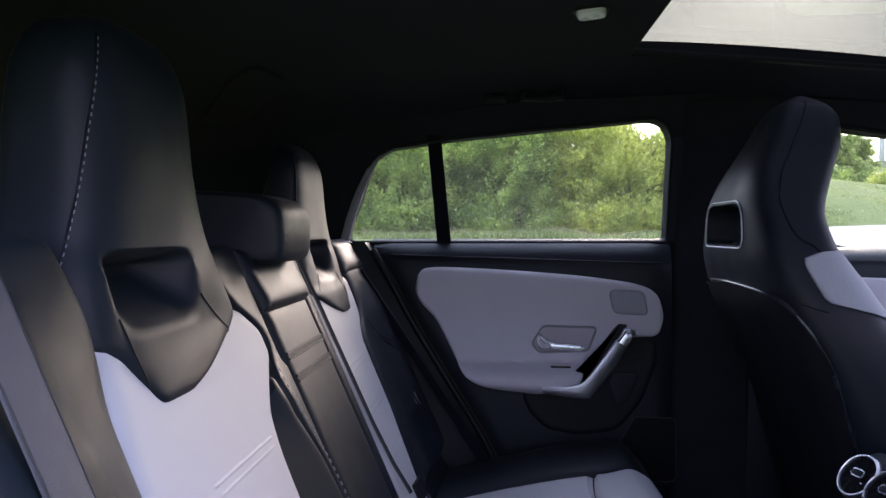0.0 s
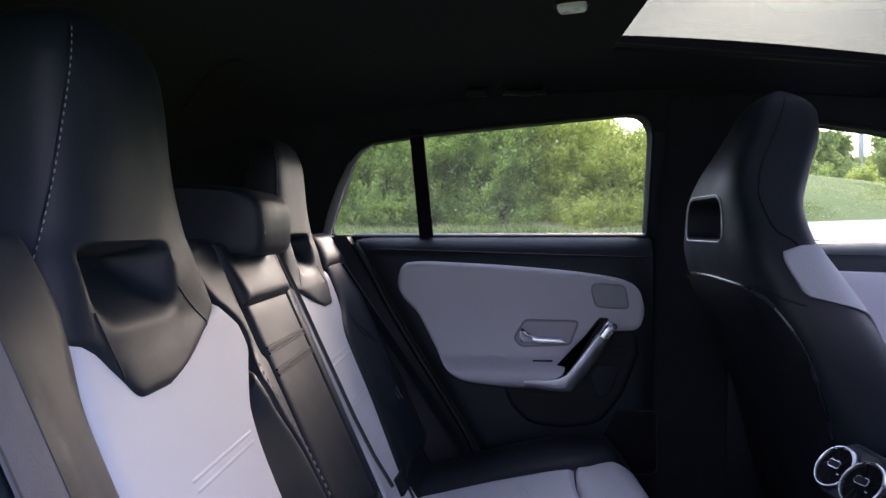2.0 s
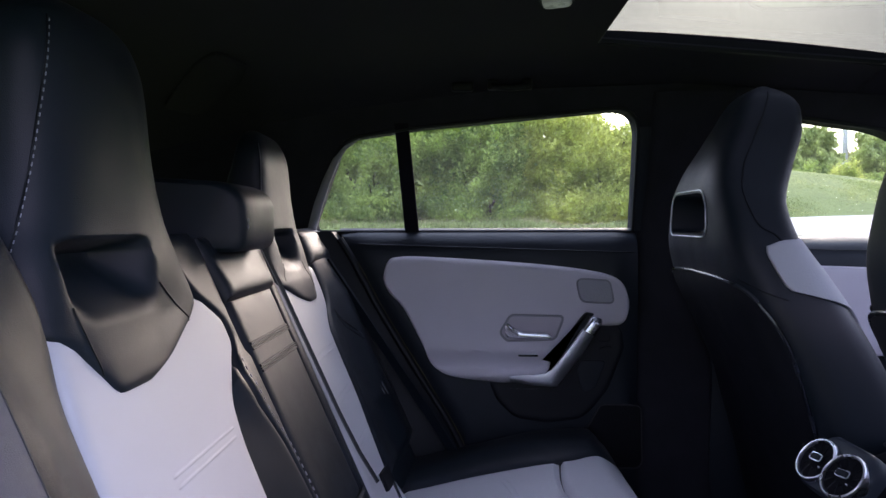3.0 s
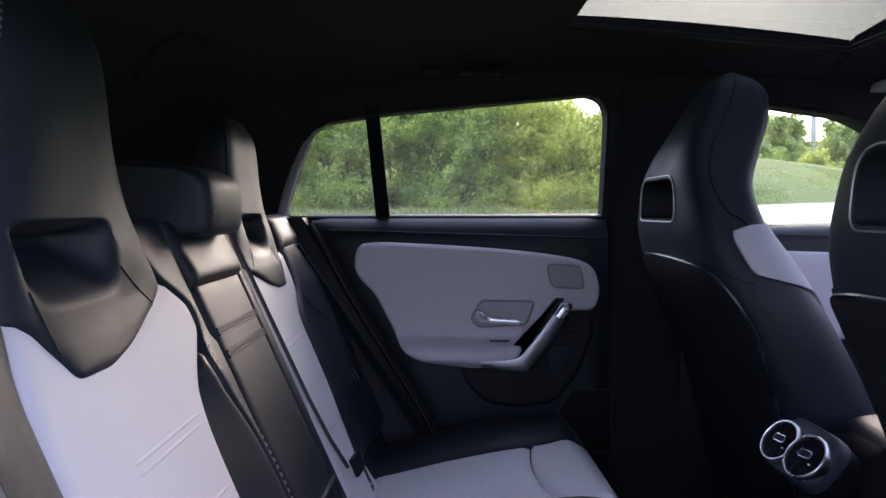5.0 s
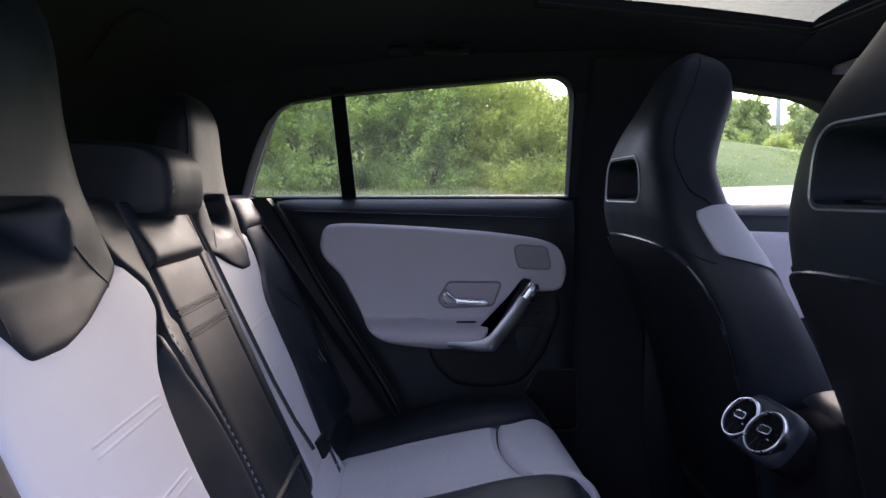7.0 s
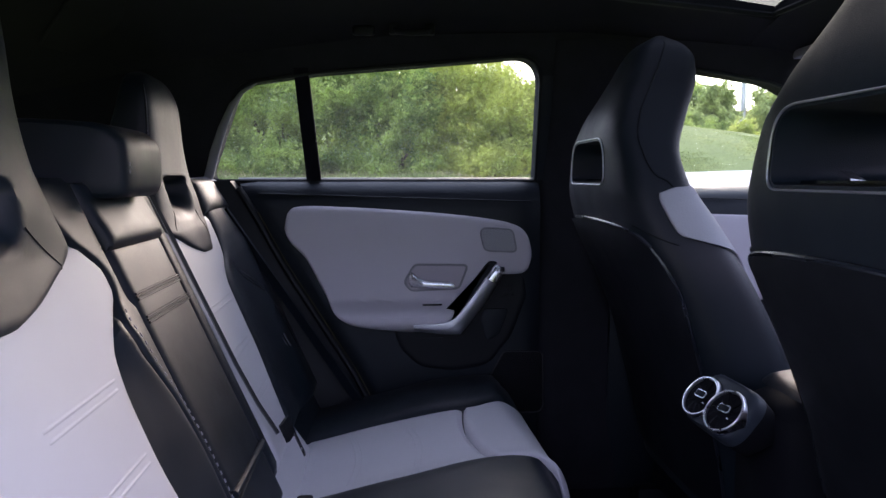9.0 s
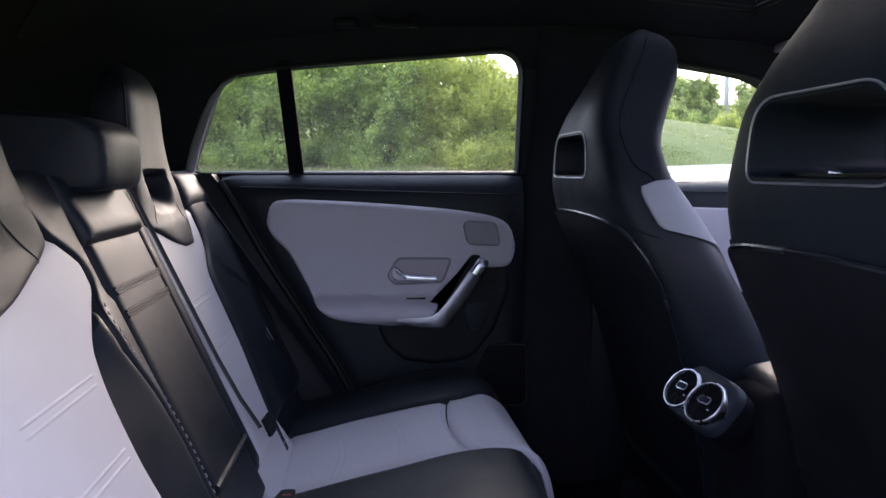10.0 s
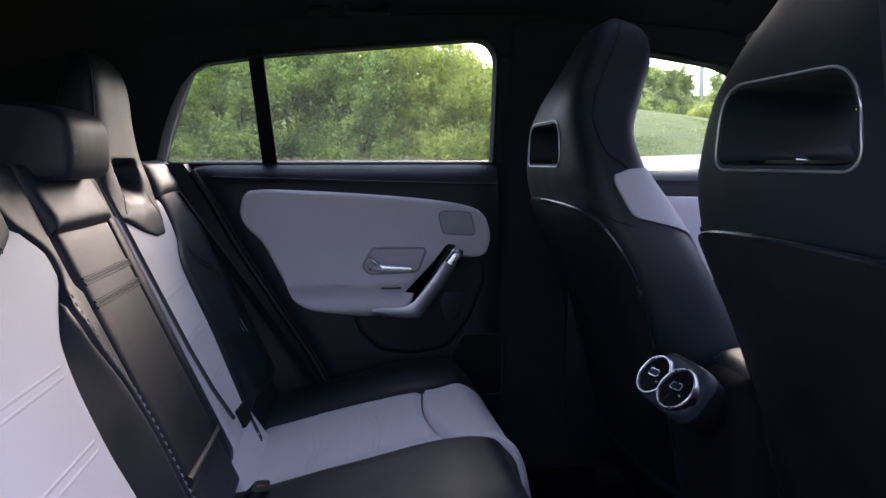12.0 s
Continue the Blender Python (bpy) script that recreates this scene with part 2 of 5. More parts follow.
def box(x0, x1, y0, y1, z0, z1, r=0.01, seg=3):
    bm = bmesh.new()
    bmesh.ops.create_cube(bm, size=1)
    for v in bm.verts:
        v.co = Vector(((x0 + x1) / 2 + v.co.x * (x1 - x0), (y0 + y1) / 2 + v.co.y * (y1 - y0), (z0 + z1) / 2 + v.co.z * (z1 - z0)))
    if r:
        bmesh.ops.bevel(bm, geom=bm.edges[:], offset=r, segments=seg, affect="EDGES", profile=0.5)
    return bm


def to_mesh(bm, name):
    me = bpy.data.meshes.new(name)
    bmesh.ops.recalc_face_normals(bm, faces=bm.faces)
    bm.to_mesh(me)
    bm.free()
    return me


def carve(bm, cutters, name):
    """The mesh of bm with the cutters taken out of it."""
    body = new(name, to_mesh(bm, name))
    tools = []
    for c in cutters:
        t = new("cutter", to_mesh(c, "cutter"))
        mod = body.modifiers.new("cut", "BOOLEAN")
        mod.operation, mod.object, mod.solver = "DIFFERENCE", t, "EXACT"
        tools.append(t)
    dg = bpy.context.evaluated_depsgraph_get()
    dg.update()
    me = bpy.data.meshes.new_from_object(body.evaluated_get(dg))
    for o in (body, *tools):
        old = o.data
        bpy.data.objects.remove(o)
        bpy.data.meshes.remove(old)
    me.name = name
    return me


def superring(cx, cy, hx, hy, z, n=40, e=2.6):
    out = []
    for i in range(n):
        t = 2 * math.pi * i / n
        c, s = math.cos(t), math.sin(t)
        out.append((cx + hx * math.copysign(abs(c) ** (2 / e), c), cy + hy * math.copysign(abs(s) ** (2 / e), s), z))
    return out


def steps(a, b, n):
    return [a + (b - a) * i / n for i in range(n + 1)]


def stitches(points, parent, proud=(0, 0, 0), length=0.005, gap=0.0035, r=0.0009):
    """A row of thread stitches along a line, as one mesh."""
    pts = [Vector(p) + Vector(proud) for p in points]
    bm = bmesh.new()
    carry = 0.0
    for a, b in zip(pts, pts[1:]):
        d = b - a
        L = d.length
        if L < 1e-6:
            continue
        d /= L
        s = carry
        side = d.cross(Vector((0.2, 0.3, 0.93))).normalized() * r
        up = side.cross(d).normalized() * r
        while s + length < L:
            p, q = a + d * s, a + d * (s + length)
            ra = [bm.verts.new(p + o) for o in (side, up, -side, -up)]
            rb = [bm.verts.new(q + o) for o in (side, up, -side, -up)]
            for i in range(4):
                j = (i + 1) % 4
                bm.faces.new((ra[i], ra[j], rb[j], rb[i]))
            bm.faces.new(ra)
            bm.faces.new(rb)
            s += length + gap
        carry = max(0.0, s - L)
    return tagged(part("stitching", bm, THREAD, parent, "grey thread stitching"), kind="stuff")


# ---------------------------------------------------------------- outside
def ground_height(x, y):
    """A verge that climbs away from the car, then a grassy bank."""
    rise = 0.86 * spline_rise(y)
    bank = (1.60 - 0.16 * max(0, min(x, 13) - 5)) * min((y - 13.2) / 4.0, 1) ** 0.8 + 0.02 * max(0, min(y, 45) - 17.2) if y > 13.2 else 0
    return rise + 0.03 * max(0, min(x, 12) - 5) * (y > 6) * min(max((y - 6) / 6, 0), 1) + 0.03 * max(0, min(y, 40) - 8.5) * (1 if y < 13.2 else 0) + (0.14 if y >= 13.2 else 0) + max(bank, 0)


spline_rise = spline([-4000, 2.5, 5, 8.5, 4000], [0, 0, 0.45, 1.0, 1.0])

GRASS = material("rough_grass", (0.22, 0.25, 0.10), 0.9, spec=0.1, vary=0.3, scale=1.5, bump=1.0, bump_scale=20, tint=(0.15, 0.185, 0.065))
ROAD = material("pale_gravel_road", (0.62, 0.60, 0.57), 0.9, spec=0.2, vary=0.06, scale=0.8, bump=0.5, bump_scale=60)
BARK = material("grey_bark", (0.13, 0.10, 0.075), 0.9, spec=0.1, vary=0.25, scale=6, bump=0.8, bump_scale=40)
CONCRETE = material("pale_mast_paint", (0.78, 0.77, 0.75), 0.7, vary=0.08, scale=3)


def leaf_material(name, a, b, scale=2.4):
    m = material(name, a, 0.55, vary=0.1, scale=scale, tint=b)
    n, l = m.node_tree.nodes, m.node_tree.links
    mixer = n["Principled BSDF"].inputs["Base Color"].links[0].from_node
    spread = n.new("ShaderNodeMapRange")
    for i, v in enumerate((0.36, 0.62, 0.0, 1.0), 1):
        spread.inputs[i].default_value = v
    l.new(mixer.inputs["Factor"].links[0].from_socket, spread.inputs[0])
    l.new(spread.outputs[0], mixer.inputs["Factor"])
    bs = n["Principled BSDF"]
    geo, ramp, mix = n.new("ShaderNodeNewGeometry"), n.new("ShaderNodeMapRange"), n.new("ShaderNodeMix")
    ramp.inputs[3].default_value, ramp.inputs[4].default_value = 0.75, 1.25
    l.new(geo.outputs["Random Per Island"], ramp.inputs[0])
    mul_ = n.new("ShaderNodeVectorMath")
    mul_.operation = "SCALE"
    src = bs.inputs["Base Color"].links[0].from_socket
    l.new(src, mul_.inputs[0])
    l.new(ramp.outputs[0], mul_.inputs["Scale"])
    l.new(mul_.outputs[0], bs.inputs["Base Color"])
    trans, add, out = n.new("ShaderNodeBsdfTranslucent"), n.new("ShaderNodeMixShader"), n["Material Output"]
    glow = n.new('ShaderNodeVectorMath')
    glow.operation = 'SCALE'
    glow.inputs['Scale'].default_value = 2.2
    l.new(mul_.outputs[0], glow.inputs[0])
    l.new(glow.outputs[0], trans.inputs["Color"])
    add.inputs[0].default_value = 0.55
    l.new(bs.outputs[0], add.inputs[1])
    l.new(trans.outputs[0], add.inputs[2])
    l.new(add.outputs[0], out.inputs["Surface"])
    return m


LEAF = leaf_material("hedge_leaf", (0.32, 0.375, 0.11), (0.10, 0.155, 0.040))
# pale yellow-green leaf; on the hedge its paleness imitates sunlight
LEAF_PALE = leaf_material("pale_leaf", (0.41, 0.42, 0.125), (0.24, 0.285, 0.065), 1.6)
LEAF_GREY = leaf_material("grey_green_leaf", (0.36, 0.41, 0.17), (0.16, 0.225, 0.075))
LEAF_GRASS = leaf_material("grass_blade", (0.27, 0.29, 0.13), (0.18, 0.22, 0.08), 1.0)
LEAF_DRY = leaf_material("dry_grass_blade", (0.42, 0.37, 0.22), (0.26, 0.26, 0.12), 1.0)
LEAF_FAR = leaf_material("far_leaf", (0.38, 0.41, 0.17), (0.20, 0.25, 0.085), 0.8)


def leaves(centres, size, rng, droop=0.3):
    """Small folded leaves at the given places, as a mesh."""
    n = len(centres)
    d = rng.normal(size=(n, 3))
    d[:, 2] += 0.5
    d /= np.linalg.norm(d, axis=1)[:, None]
    e = np.cross(d, rng.normal(size=(n, 3)))
    e /= np.linalg.norm(e, axis=1)[:, None]
    s = size * rng.uniform(0.6, 1.4, n)[:, None]
    up = np.cross(d, e) * s * 0.12
    a, b = centres - d * s, centres + d * s
    c, f = centres + e * s * 0.42 + up, centres - e * s * 0.42 + up
    v = np.stack([a, c, b, f], 1).reshape(-1, 3)
    k = np.arange(n) * 4
    tri = np.stack([np.stack([k, k + 1, k + 2], 1), np.stack([k, k + 2, k + 3], 1)], 1).reshape(-1, 3)
    me = bpy.data.meshes.new("leaves")
    me.from_pydata(v.tolist(), [], tri.tolist())
    return me


def clump_cloud(rng, n, boxes, spread):
    """Places for leaves gathered along leaning twigs inside a bush."""
    tips, out = [], []
    for (cx, cy, cz), (rx, ry, rz), share in boxes:
        k = max(3, int(n * share / 60))
        q = rng.normal(size=(k, 3))
        q /= np.linalg.norm(q, axis=1)[:, None]
        way = q * (1, 1, 0.5) + (0, 0, 0.75) + rng.normal(size=(k, 3)) * 0.3
        q *= rng.uniform(0.35, 1.0, k)[:, None] ** 0.5
        tips.append(q * (rx, ry, rz) + (cx, cy, cz))
        out.append(way / np.linalg.norm(way, axis=1)[:, None])
    tips, out = np.concatenate(tips), np.concatenate(out)
    along = rng.uniform(-1.6, 1.6, (len(tips), 60, 1)) * spread * rng.uniform(0.6, 1.7, (len(tips), 1, 1))
    pts = tips[:, None, :] + out[:, None, :] * along + rng.normal(size=(len(tips), 60, 3)) * spread * rng.uniform(0.35, 0.75, (len(tips), 1, 1))
    return pts.reshape(-1, 3)


def blades(name, label, spots, count, height, seed, mat=None):
    rng = np.random.default_rng(seed)
    (x0, x1), (y0, y1) = spots
    bx, by = rng.uniform(x0, x1, count), rng.uniform(y0, y1, count)
    bz = np.array([ground_height(a, b) for a, b in zip(bx, by)]) - 0.02
    foot = np.stack([bx, by, bz], 1)
    turn = rng.uniform(0, 6.28, count)
    hgt = height * rng.uniform(0.4, 1.2, count) * (0.6 + 0.6 * np.array([noise.noise(Vector((a * 0.9, b * 0.9, 7))) + 0.5 for a, b in zip(bx, by)]))
    wide = np.stack([np.cos(turn), np.sin(turn), turn * 0], 1) * 0.018
    lean = np.stack([rng.normal(0, 0.35, count) * hgt, rng.normal(0, 0.35, count) * hgt, hgt], 1)
    v = np.stack([foot - wide, foot + wide, foot + lean], 1).reshape(-1, 3)
    me = bpy.data.meshes.new(name)
    me.from_pydata(v.tolist(), [], np.arange(count * 3).reshape(-1, 3).tolist())
    return tagged(part(name, me, mat or LEAF_GRASS, smooth=False), label, "grass", kind="stuff")


# the ground is one sheet out to the horizon
xs_ = [-3000, -800, -200, -60, -25] + steps(-14, 24, 38) + [40, 80, 200, 800, 3000]
ys_ = [-3000, -800, -200, -60, -20, -8, -3] + steps(0, 22, 66) + [26, 34, 50, 90, 200, 800, 3000]
grid = [[(x, y, ground_height(x, y) + 0.05 * noise.noise(Vector((x * 0.7, y * 0.7, 0))) * (2 < y < 60)) for x in xs_] for y in ys_]
tagged(part("ground", skin(grid, close=False), GRASS), "rough green grass verge and bank beside the road", "ground", kind="structure")
rx_ = steps(3.9, 60, 60)
ry_ = steps(6.5, 13.1, 14)
road_rows = [[(x + 0.35 * math.sin(y * 1.3) * (x < 4.6), y, ground_height(x, y) + 0.05 + 0.012 * noise.noise(Vector((x, y, 2)))) for x in rx_] for y in ry_]
tagged(part("road", skin(road_rows, close=False), ROAD), "pale bright gravel road in front of the grassy bank", "road", kind="structure")


blades('verge_grass', 'rough uneven grass in front of the hedge', ((-5.5, 4.5), (9.4, 11.6)), 36000, 0.13, 5)
blades('dry_grass', 'pale dry grass tufts at the foot of the hedge', ((-5.5, 2.5), (10.2, 11.4)), 9000, 0.17, 7, LEAF_DRY)
blades('bank_grass', 'rough uneven grass on the bank above the road', ((4.0, 12.0), (13.1, 19.0)), 45000, 0.035, 6)


def bush(name, label, mat, boxes, count, size, seed, base):
    rng = np.random.default_rng(seed)
    root = thing(name, label, "bush", "hedge bushes", at=base)
    part("foliage", leaves(clump_cloud(rng, count, boxes, 0.10), size, rng), mat, root, smooth=False)
    bm = bmesh.new()
    for k in range(9):
        cx, cy, cz = boxes[k % len(boxes)][0]
        r = boxes[k % len(boxes)][1]
        tip = Vector((cx + rng.uniform(-0.7, 0.7) * r[0], cy + rng.uniform(-0.5, 0.5) * r[1], cz + rng.uniform(0, 0.7) * r[2]))
        foot = Vector((base[0] + rng.uniform(-0.25, 0.25), base[1] + rng.uniform(-0.2, 0.2), base[2] - 0.1))
        mid = foot.lerp(tip, 0.5) + Vector(rng.uniform(-0.12, 0.12, 3))
        t_ = tube([foot, mid, tip], 0.02, 5)
        me_ = to_mesh(t_, "t")
        bm.from_mesh(me_)
        bpy.data.meshes.remove(me_)
    part("stems", bm, BARK, root, "grey-brown woody stems")
    return root


hedge = [(-4.9, 12.4, 1.0), (-4.0, 11.8, 0.9), (-3.1, 11.5, 1.0), (-2.2, 12.0, 1.2), (-1.5, 11.3, 0.95), (-0.7, 11.8, 1.15), (0.2, 11.4, 1.0), (0.9, 12.0, 1.2), (1.7, 11.7, 1.08), (2.5, 11.6, 0.88), (3.4, 12.3, 0.72)]
for k, (hx, hy, s) in enumerate(hedge):
    gz = ground_height(hx, hy)
    boxes = [((hx, hy, gz + 0.75 * s), (0.75, 0.70, 0.75 * s), 0.36), ((hx, hy - 0.60, gz + 0.20), (0.74, 0.55, 0.27), 0.16), ((hx - 0.3, hy + 0.1, gz + 1.38 * s), (0.5, 0.5, 0.55 * s), 0.24), ((hx + 0.35, hy + 0.1, gz + 1.25 * s), (0.5, 0.5, 0.55 * s), 0.24)]
    look_ = (2, 2, 0, 2, 0, 0, 0, 1, 1, 1, 0)[k]
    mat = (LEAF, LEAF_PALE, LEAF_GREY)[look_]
    kind_ = ("dense mid-green hedge bush on the grass bank", "hedge bush with sunlight put into its pale yellow-green leaf colour", "grey-green willowy hedge bush")[look_]
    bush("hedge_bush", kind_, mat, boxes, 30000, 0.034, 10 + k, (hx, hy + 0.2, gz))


def tree(x, y, h, r, seed, mat, label):
    rng = np.random.default_rng(seed)
    gz = ground_height(x, y)
    root = thing("tree", label, "tree", "far trees", at=(x, y, gz))
    bm = tube([(x, y, gz - 0.2), (x + 0.1, y, gz + h * 0.3), (x - 0.1, y, gz + h * 0.6), (x, y, gz + h * 0.85)], 0.03 * h, 7)
    for v in bm.verts:
        k = 1 - 0.7 * max(0, (v.co.z - gz) / h)
        v.co.x, v.co.y = x + (v.co.x - x) * k, y + (v.co.y - y) * k
    part("trunk", bm, BARK, root)
    boxes = []
    limbs = bmesh.new()
    for k in range(11):
        a, up_ = rng.uniform(0, 6.28), rng.uniform(0.30, 0.86)
        q = r * (0.62 if up_ < 0.65 else 0.34)
        c = (x + math.cos(a) * q, y + math.sin(a) * q, gz + h * up_)
        boxes.append((c, (r * 0.46, r * 0.46, h * 0.15), 1 / 11))
        me_ = to_mesh(tube([(x, y, gz + h * up_ * 0.55), (x + math.cos(a) * q * 0.5, y + math.sin(a) * q * 0.5, gz + h * up_ * 0.85), c], 0.010 * h, 5), "limb")
        limbs.from_mesh(me_)
        bpy.data.meshes.remove(me_)
    part("limbs", limbs, BARK, root, "grey-brown limbs")
    part("crown", leaves(clump_cloud(rng, 15000, boxes, 0.16), 0.095, rng), mat, root, smooth=False)
    return root


for k, (tx, ty, th, tr) in enumerate([(9.5, 32, 3.0, 1.8), (11.4, 35, 3.2, 1.8), (13.4, 34, 3.4, 1.8), (15.1, 37, 4.2, 2.0), (16.4, 36, 3.6, 1.6), (17.6, 41, 4.0, 1.7), (19.6, 44, 4.2, 1.4), (20.9, 38, 4.1, 1.5), (22.6, 39, 4.5, 1.9), (25, 42, 4.6, 2.2), (30, 40, 4.4, 2.5), (-30, -22, 9, 4)]):
    tree(tx, ty, th, tr, 50 + k, LEAF_FAR if k % 3 else LEAF, "leafy green broadleaf tree on the far bank")
for k, (tx, ty, s) in enumerate([(10.2, 22, 0.55), (11.4, 22.6, 0.7), (12.6, 23, 0.6), (14.2, 23.4, 0.75), (8.8, 21.5, 0.6)]):
    gz = ground_height(tx, ty)
    bush("shrub", "small pale yellow-green shrub on the grassy bank", LEAF_PALE if k % 2 else LEAF, [((tx, ty, gz + 0.45 * s), (0.9 * s, 0.7 * s, 0.5 * s), 0.6), ((tx + 0.4 * s, ty, gz + 0.8 * s), (0.45 * s, 0.4 * s, 0.45 * s), 0.4)], 5200, 0.04, 90 + k, (tx, ty, gz))
mz = ground_height(20.1, 40)
mast = thing("mast", "pale grey mast standing between the far trees", "mast", at=(20.1, 40, mz))
pole = skin([[(20.1 + r * math.cos(t), 40 + r * math.sin(t), z) for t in [math.pi * i / 6 for i in range(12)]] for z, r in ((mz - 0.2, 0.17), (mz + 2, 0.15), (mz + 7, 0.09))])
part("pole", pole, CONCRETE, mast)
part("base_plate", skin([superring(20.1, 40, 0.32, 0.32, mz + dz, 20, 5) for dz in (-0.1, 0.05)]), CONCRETE, mast)



def house(x, y, wide, deep, high):
    """A small pale house that shows between the far trees."""
    gz = ground_height(x, y)
    root = thing("house", "small pale house with a tan roof behind the far trees", "house", at=(x, y, gz))
    part("wall", box(x - wide / 2, x + wide / 2, y - deep / 2, y + deep / 2, gz - 0.3, gz + high, 0), PALE_WALL, root, "cream rendered walls", smooth=False)
    ridge = gz + high + 0.8
    part("roof", skin([[(x - wide / 2 - 0.2, yy_, gz + high - 0.02), (x, yy_, ridge), (x + wide / 2 + 0.2, yy_, gz + high - 0.02)] for yy_ in (y - deep / 2 - 0.2, y + deep / 2 + 0.2)]), ROOF_TILE, root, "faded tan tiled roof", smooth=False)
    for dx in (-0.28, 0.28):
        win = part("window", box(x + dx * wide - 0.35, x + dx * wide + 0.35, y - deep / 2 - 0.03, y - deep / 2 + 0.05, gz + high * 0.45, gz + high * 0.8, 0.01), CONCRETE, root, smooth=False)
        part("pane", box(x + dx * wide - 0.28, x + dx * wide + 0.28, y - deep / 2 - 0.045, y - deep / 2 - 0.02, gz + high * 0.49, gz + high * 0.76, 0), GLOSS_BLACK, win, smooth=False)
    return root


PALE_WALL = material("cream_render", (0.72, 0.60, 0.47), 0.85, vary=0.08, scale=2, bump=0.3, bump_scale=40)
ROOF_TILE = material("tan_roof_tile", (0.42, 0.27, 0.19), 0.8, vary=0.15, scale=3, bump=0.4, bump_scale=20)
house(52.9, 110, 5.0, 6.0, 8.0)

# ---------------------------------------------------------------- car shell
CX0, CX1 = -1.25, 1.9


def side_y(z):
    """The inner face of the car's flank above the belt leans in."""
    return 0.682 - 0.5 * max(z - 0.97, 0)


def flank(sign):
    return lambda x, z, h: (x, sign * (side_y(z) + h), z)


REAR_WINDOW = rounded([(-0.226, 0.964), (0.491, 0.964), (0.476, 1.220), (0.02, 1.181), (-0.136, 1.160)], [0.02, 0.012, 0.055, 0.3, 0.06], 8)
FRONT_WINDOW = rounded([(0.66, 0.948), (1.38, 0.928), (1.22, 1.06), (0.98, 1.172), (0.68, 1.212)], [0.02, 0.02, 0.15, 0.25, 0.05], 8)
outer = [(CX0, 0.90), (CX1, 0.90), (CX1, 0.97), (1.45, 1.02), (1.0, 1.235), (0.55, 1.262), (0.1, 1.25), (-0.4, 1.20), (-0.9, 1.12), (CX0, 1.02)]
tagged(part("wall_left", holed(outer, [REAR_WINDOW, FRONT_WINDOW], flank(1), 0.06), HEADLINER, smooth=False), "black cloth-lined window surround and pillars of the car", "wall", kind="structure")
NEAR_REAR = rounded([(-0.95, 0.97), (-0.45, 0.97), (-0.42, 1.13), (-0.80, 1.08)], 0.04)
# the near rear door stands open: its opening reaches from the wheel arch to the middle pillar
tagged(part("wall_right", holed([(CX0, 0.25), (-0.62, 0.25), (-0.60, 0.62), (-0.36, 0.98), (-0.2, 1.19), (0.1, 1.24), (0.46, 1.25), (0.50, 0.25), (CX1, 0.25), (CX1, 0.97), (1.45, 1.02), (1.0, 1.235), (0.55, 1.262), (0.1, 1.27), (-0.4, 1.22), (-0.9, 1.12), (CX0, 1.02)],
                                [NEAR_REAR, FRONT_WINDOW], flank(-1), 0.06), HEADLINER, smooth=False), "black-lined flank of the car with its rear door open", "wall", kind="structure")

roof_z = spline([CX0, -0.6, 0.0, 0.4, 0.9, 1.15], [1.04, 1.19, 1.275, 1.30, 1.285, 1.245])


def roof_at(x, y, h):
    edge = max(0, abs(y) - 0.34) / 0.22
    return (x, y, roof_z(x) - 0.045 * min(edge, 1.3) ** 2 + h)


# the headlining with the glass roof's opening, wider towards the windscreen
def opening_half(x):
    return 0.362 + (x - 0.356) * 0.16


bm = bmesh.new()
cols = sorted(set([round(v, 4) for v in steps(CX0, 0.356, 20) + steps(0.356, 0.905, 10) + steps(0.905, 1.13, 6)]))
for x0, x1 in zip(cols, cols[1:]):
    spans = [(-0.60, 0.60)] if x1 <= 0.3561 or x0 >= 0.9049 else [(-0.60, None), (None, 0.60)]
    for a, b in spans:
        for k in range(14):
            def yy(x, i):
                h_ = opening_half(x)
                lo_, hi_ = (a if a is not None else h_), (b if b is not None else -h_)
                return lo_ + (hi_ - lo_) * i / 14
            p = [roof_at(x0, yy(x0, k), 0), roof_at(x1, yy(x1, k), 0), roof_at(x1, yy(x1, k + 1), 0), roof_at(x0, yy(x0, k + 1), 0)]
            bm.faces.new([bm.verts.new(q) for q in p])
bmesh.ops.remove_doubles(bm, verts=bm.verts, dist=0.0005)
bmesh.ops.recalc_face_normals(bm, faces=bm.faces)
grown = bmesh.ops.extrude_face_region(bm, geom=bm.faces[:])
for v in grown["geom"]:
    if isinstance(v, bmesh.types.BMVert):
        v.co.z += 0.026
tagged(part("ceiling", bm, HEADLINER), "black cloth headlining with a wide glass roof opening", "ceiling", kind="structure")
sun_roof = tagged(part("window_roof", plate(rounded([(0.33, -0.385), (0.93, -0.481), (0.93, 0.481), (0.33, 0.385)], 0.02), lambda x, y, h: (x, y, roof_at(x, y, 0)[2] + 0.031 + h), 0.004, 0.001), ROOF_GLASS), "tinted glass roof panel over the cabin", "window", kind="structure")
lip = [(0.356, -0.362), (0.905, -0.450), (0.905, 0.450), (0.356, 0.362)]
part("seal", tube([roof_at(x, y, 0.008) for x, y in rounded(lip, 0.012, 4)], 0.006, 6, True), HARD_BLACK, sun_roof, "black rubber seal")

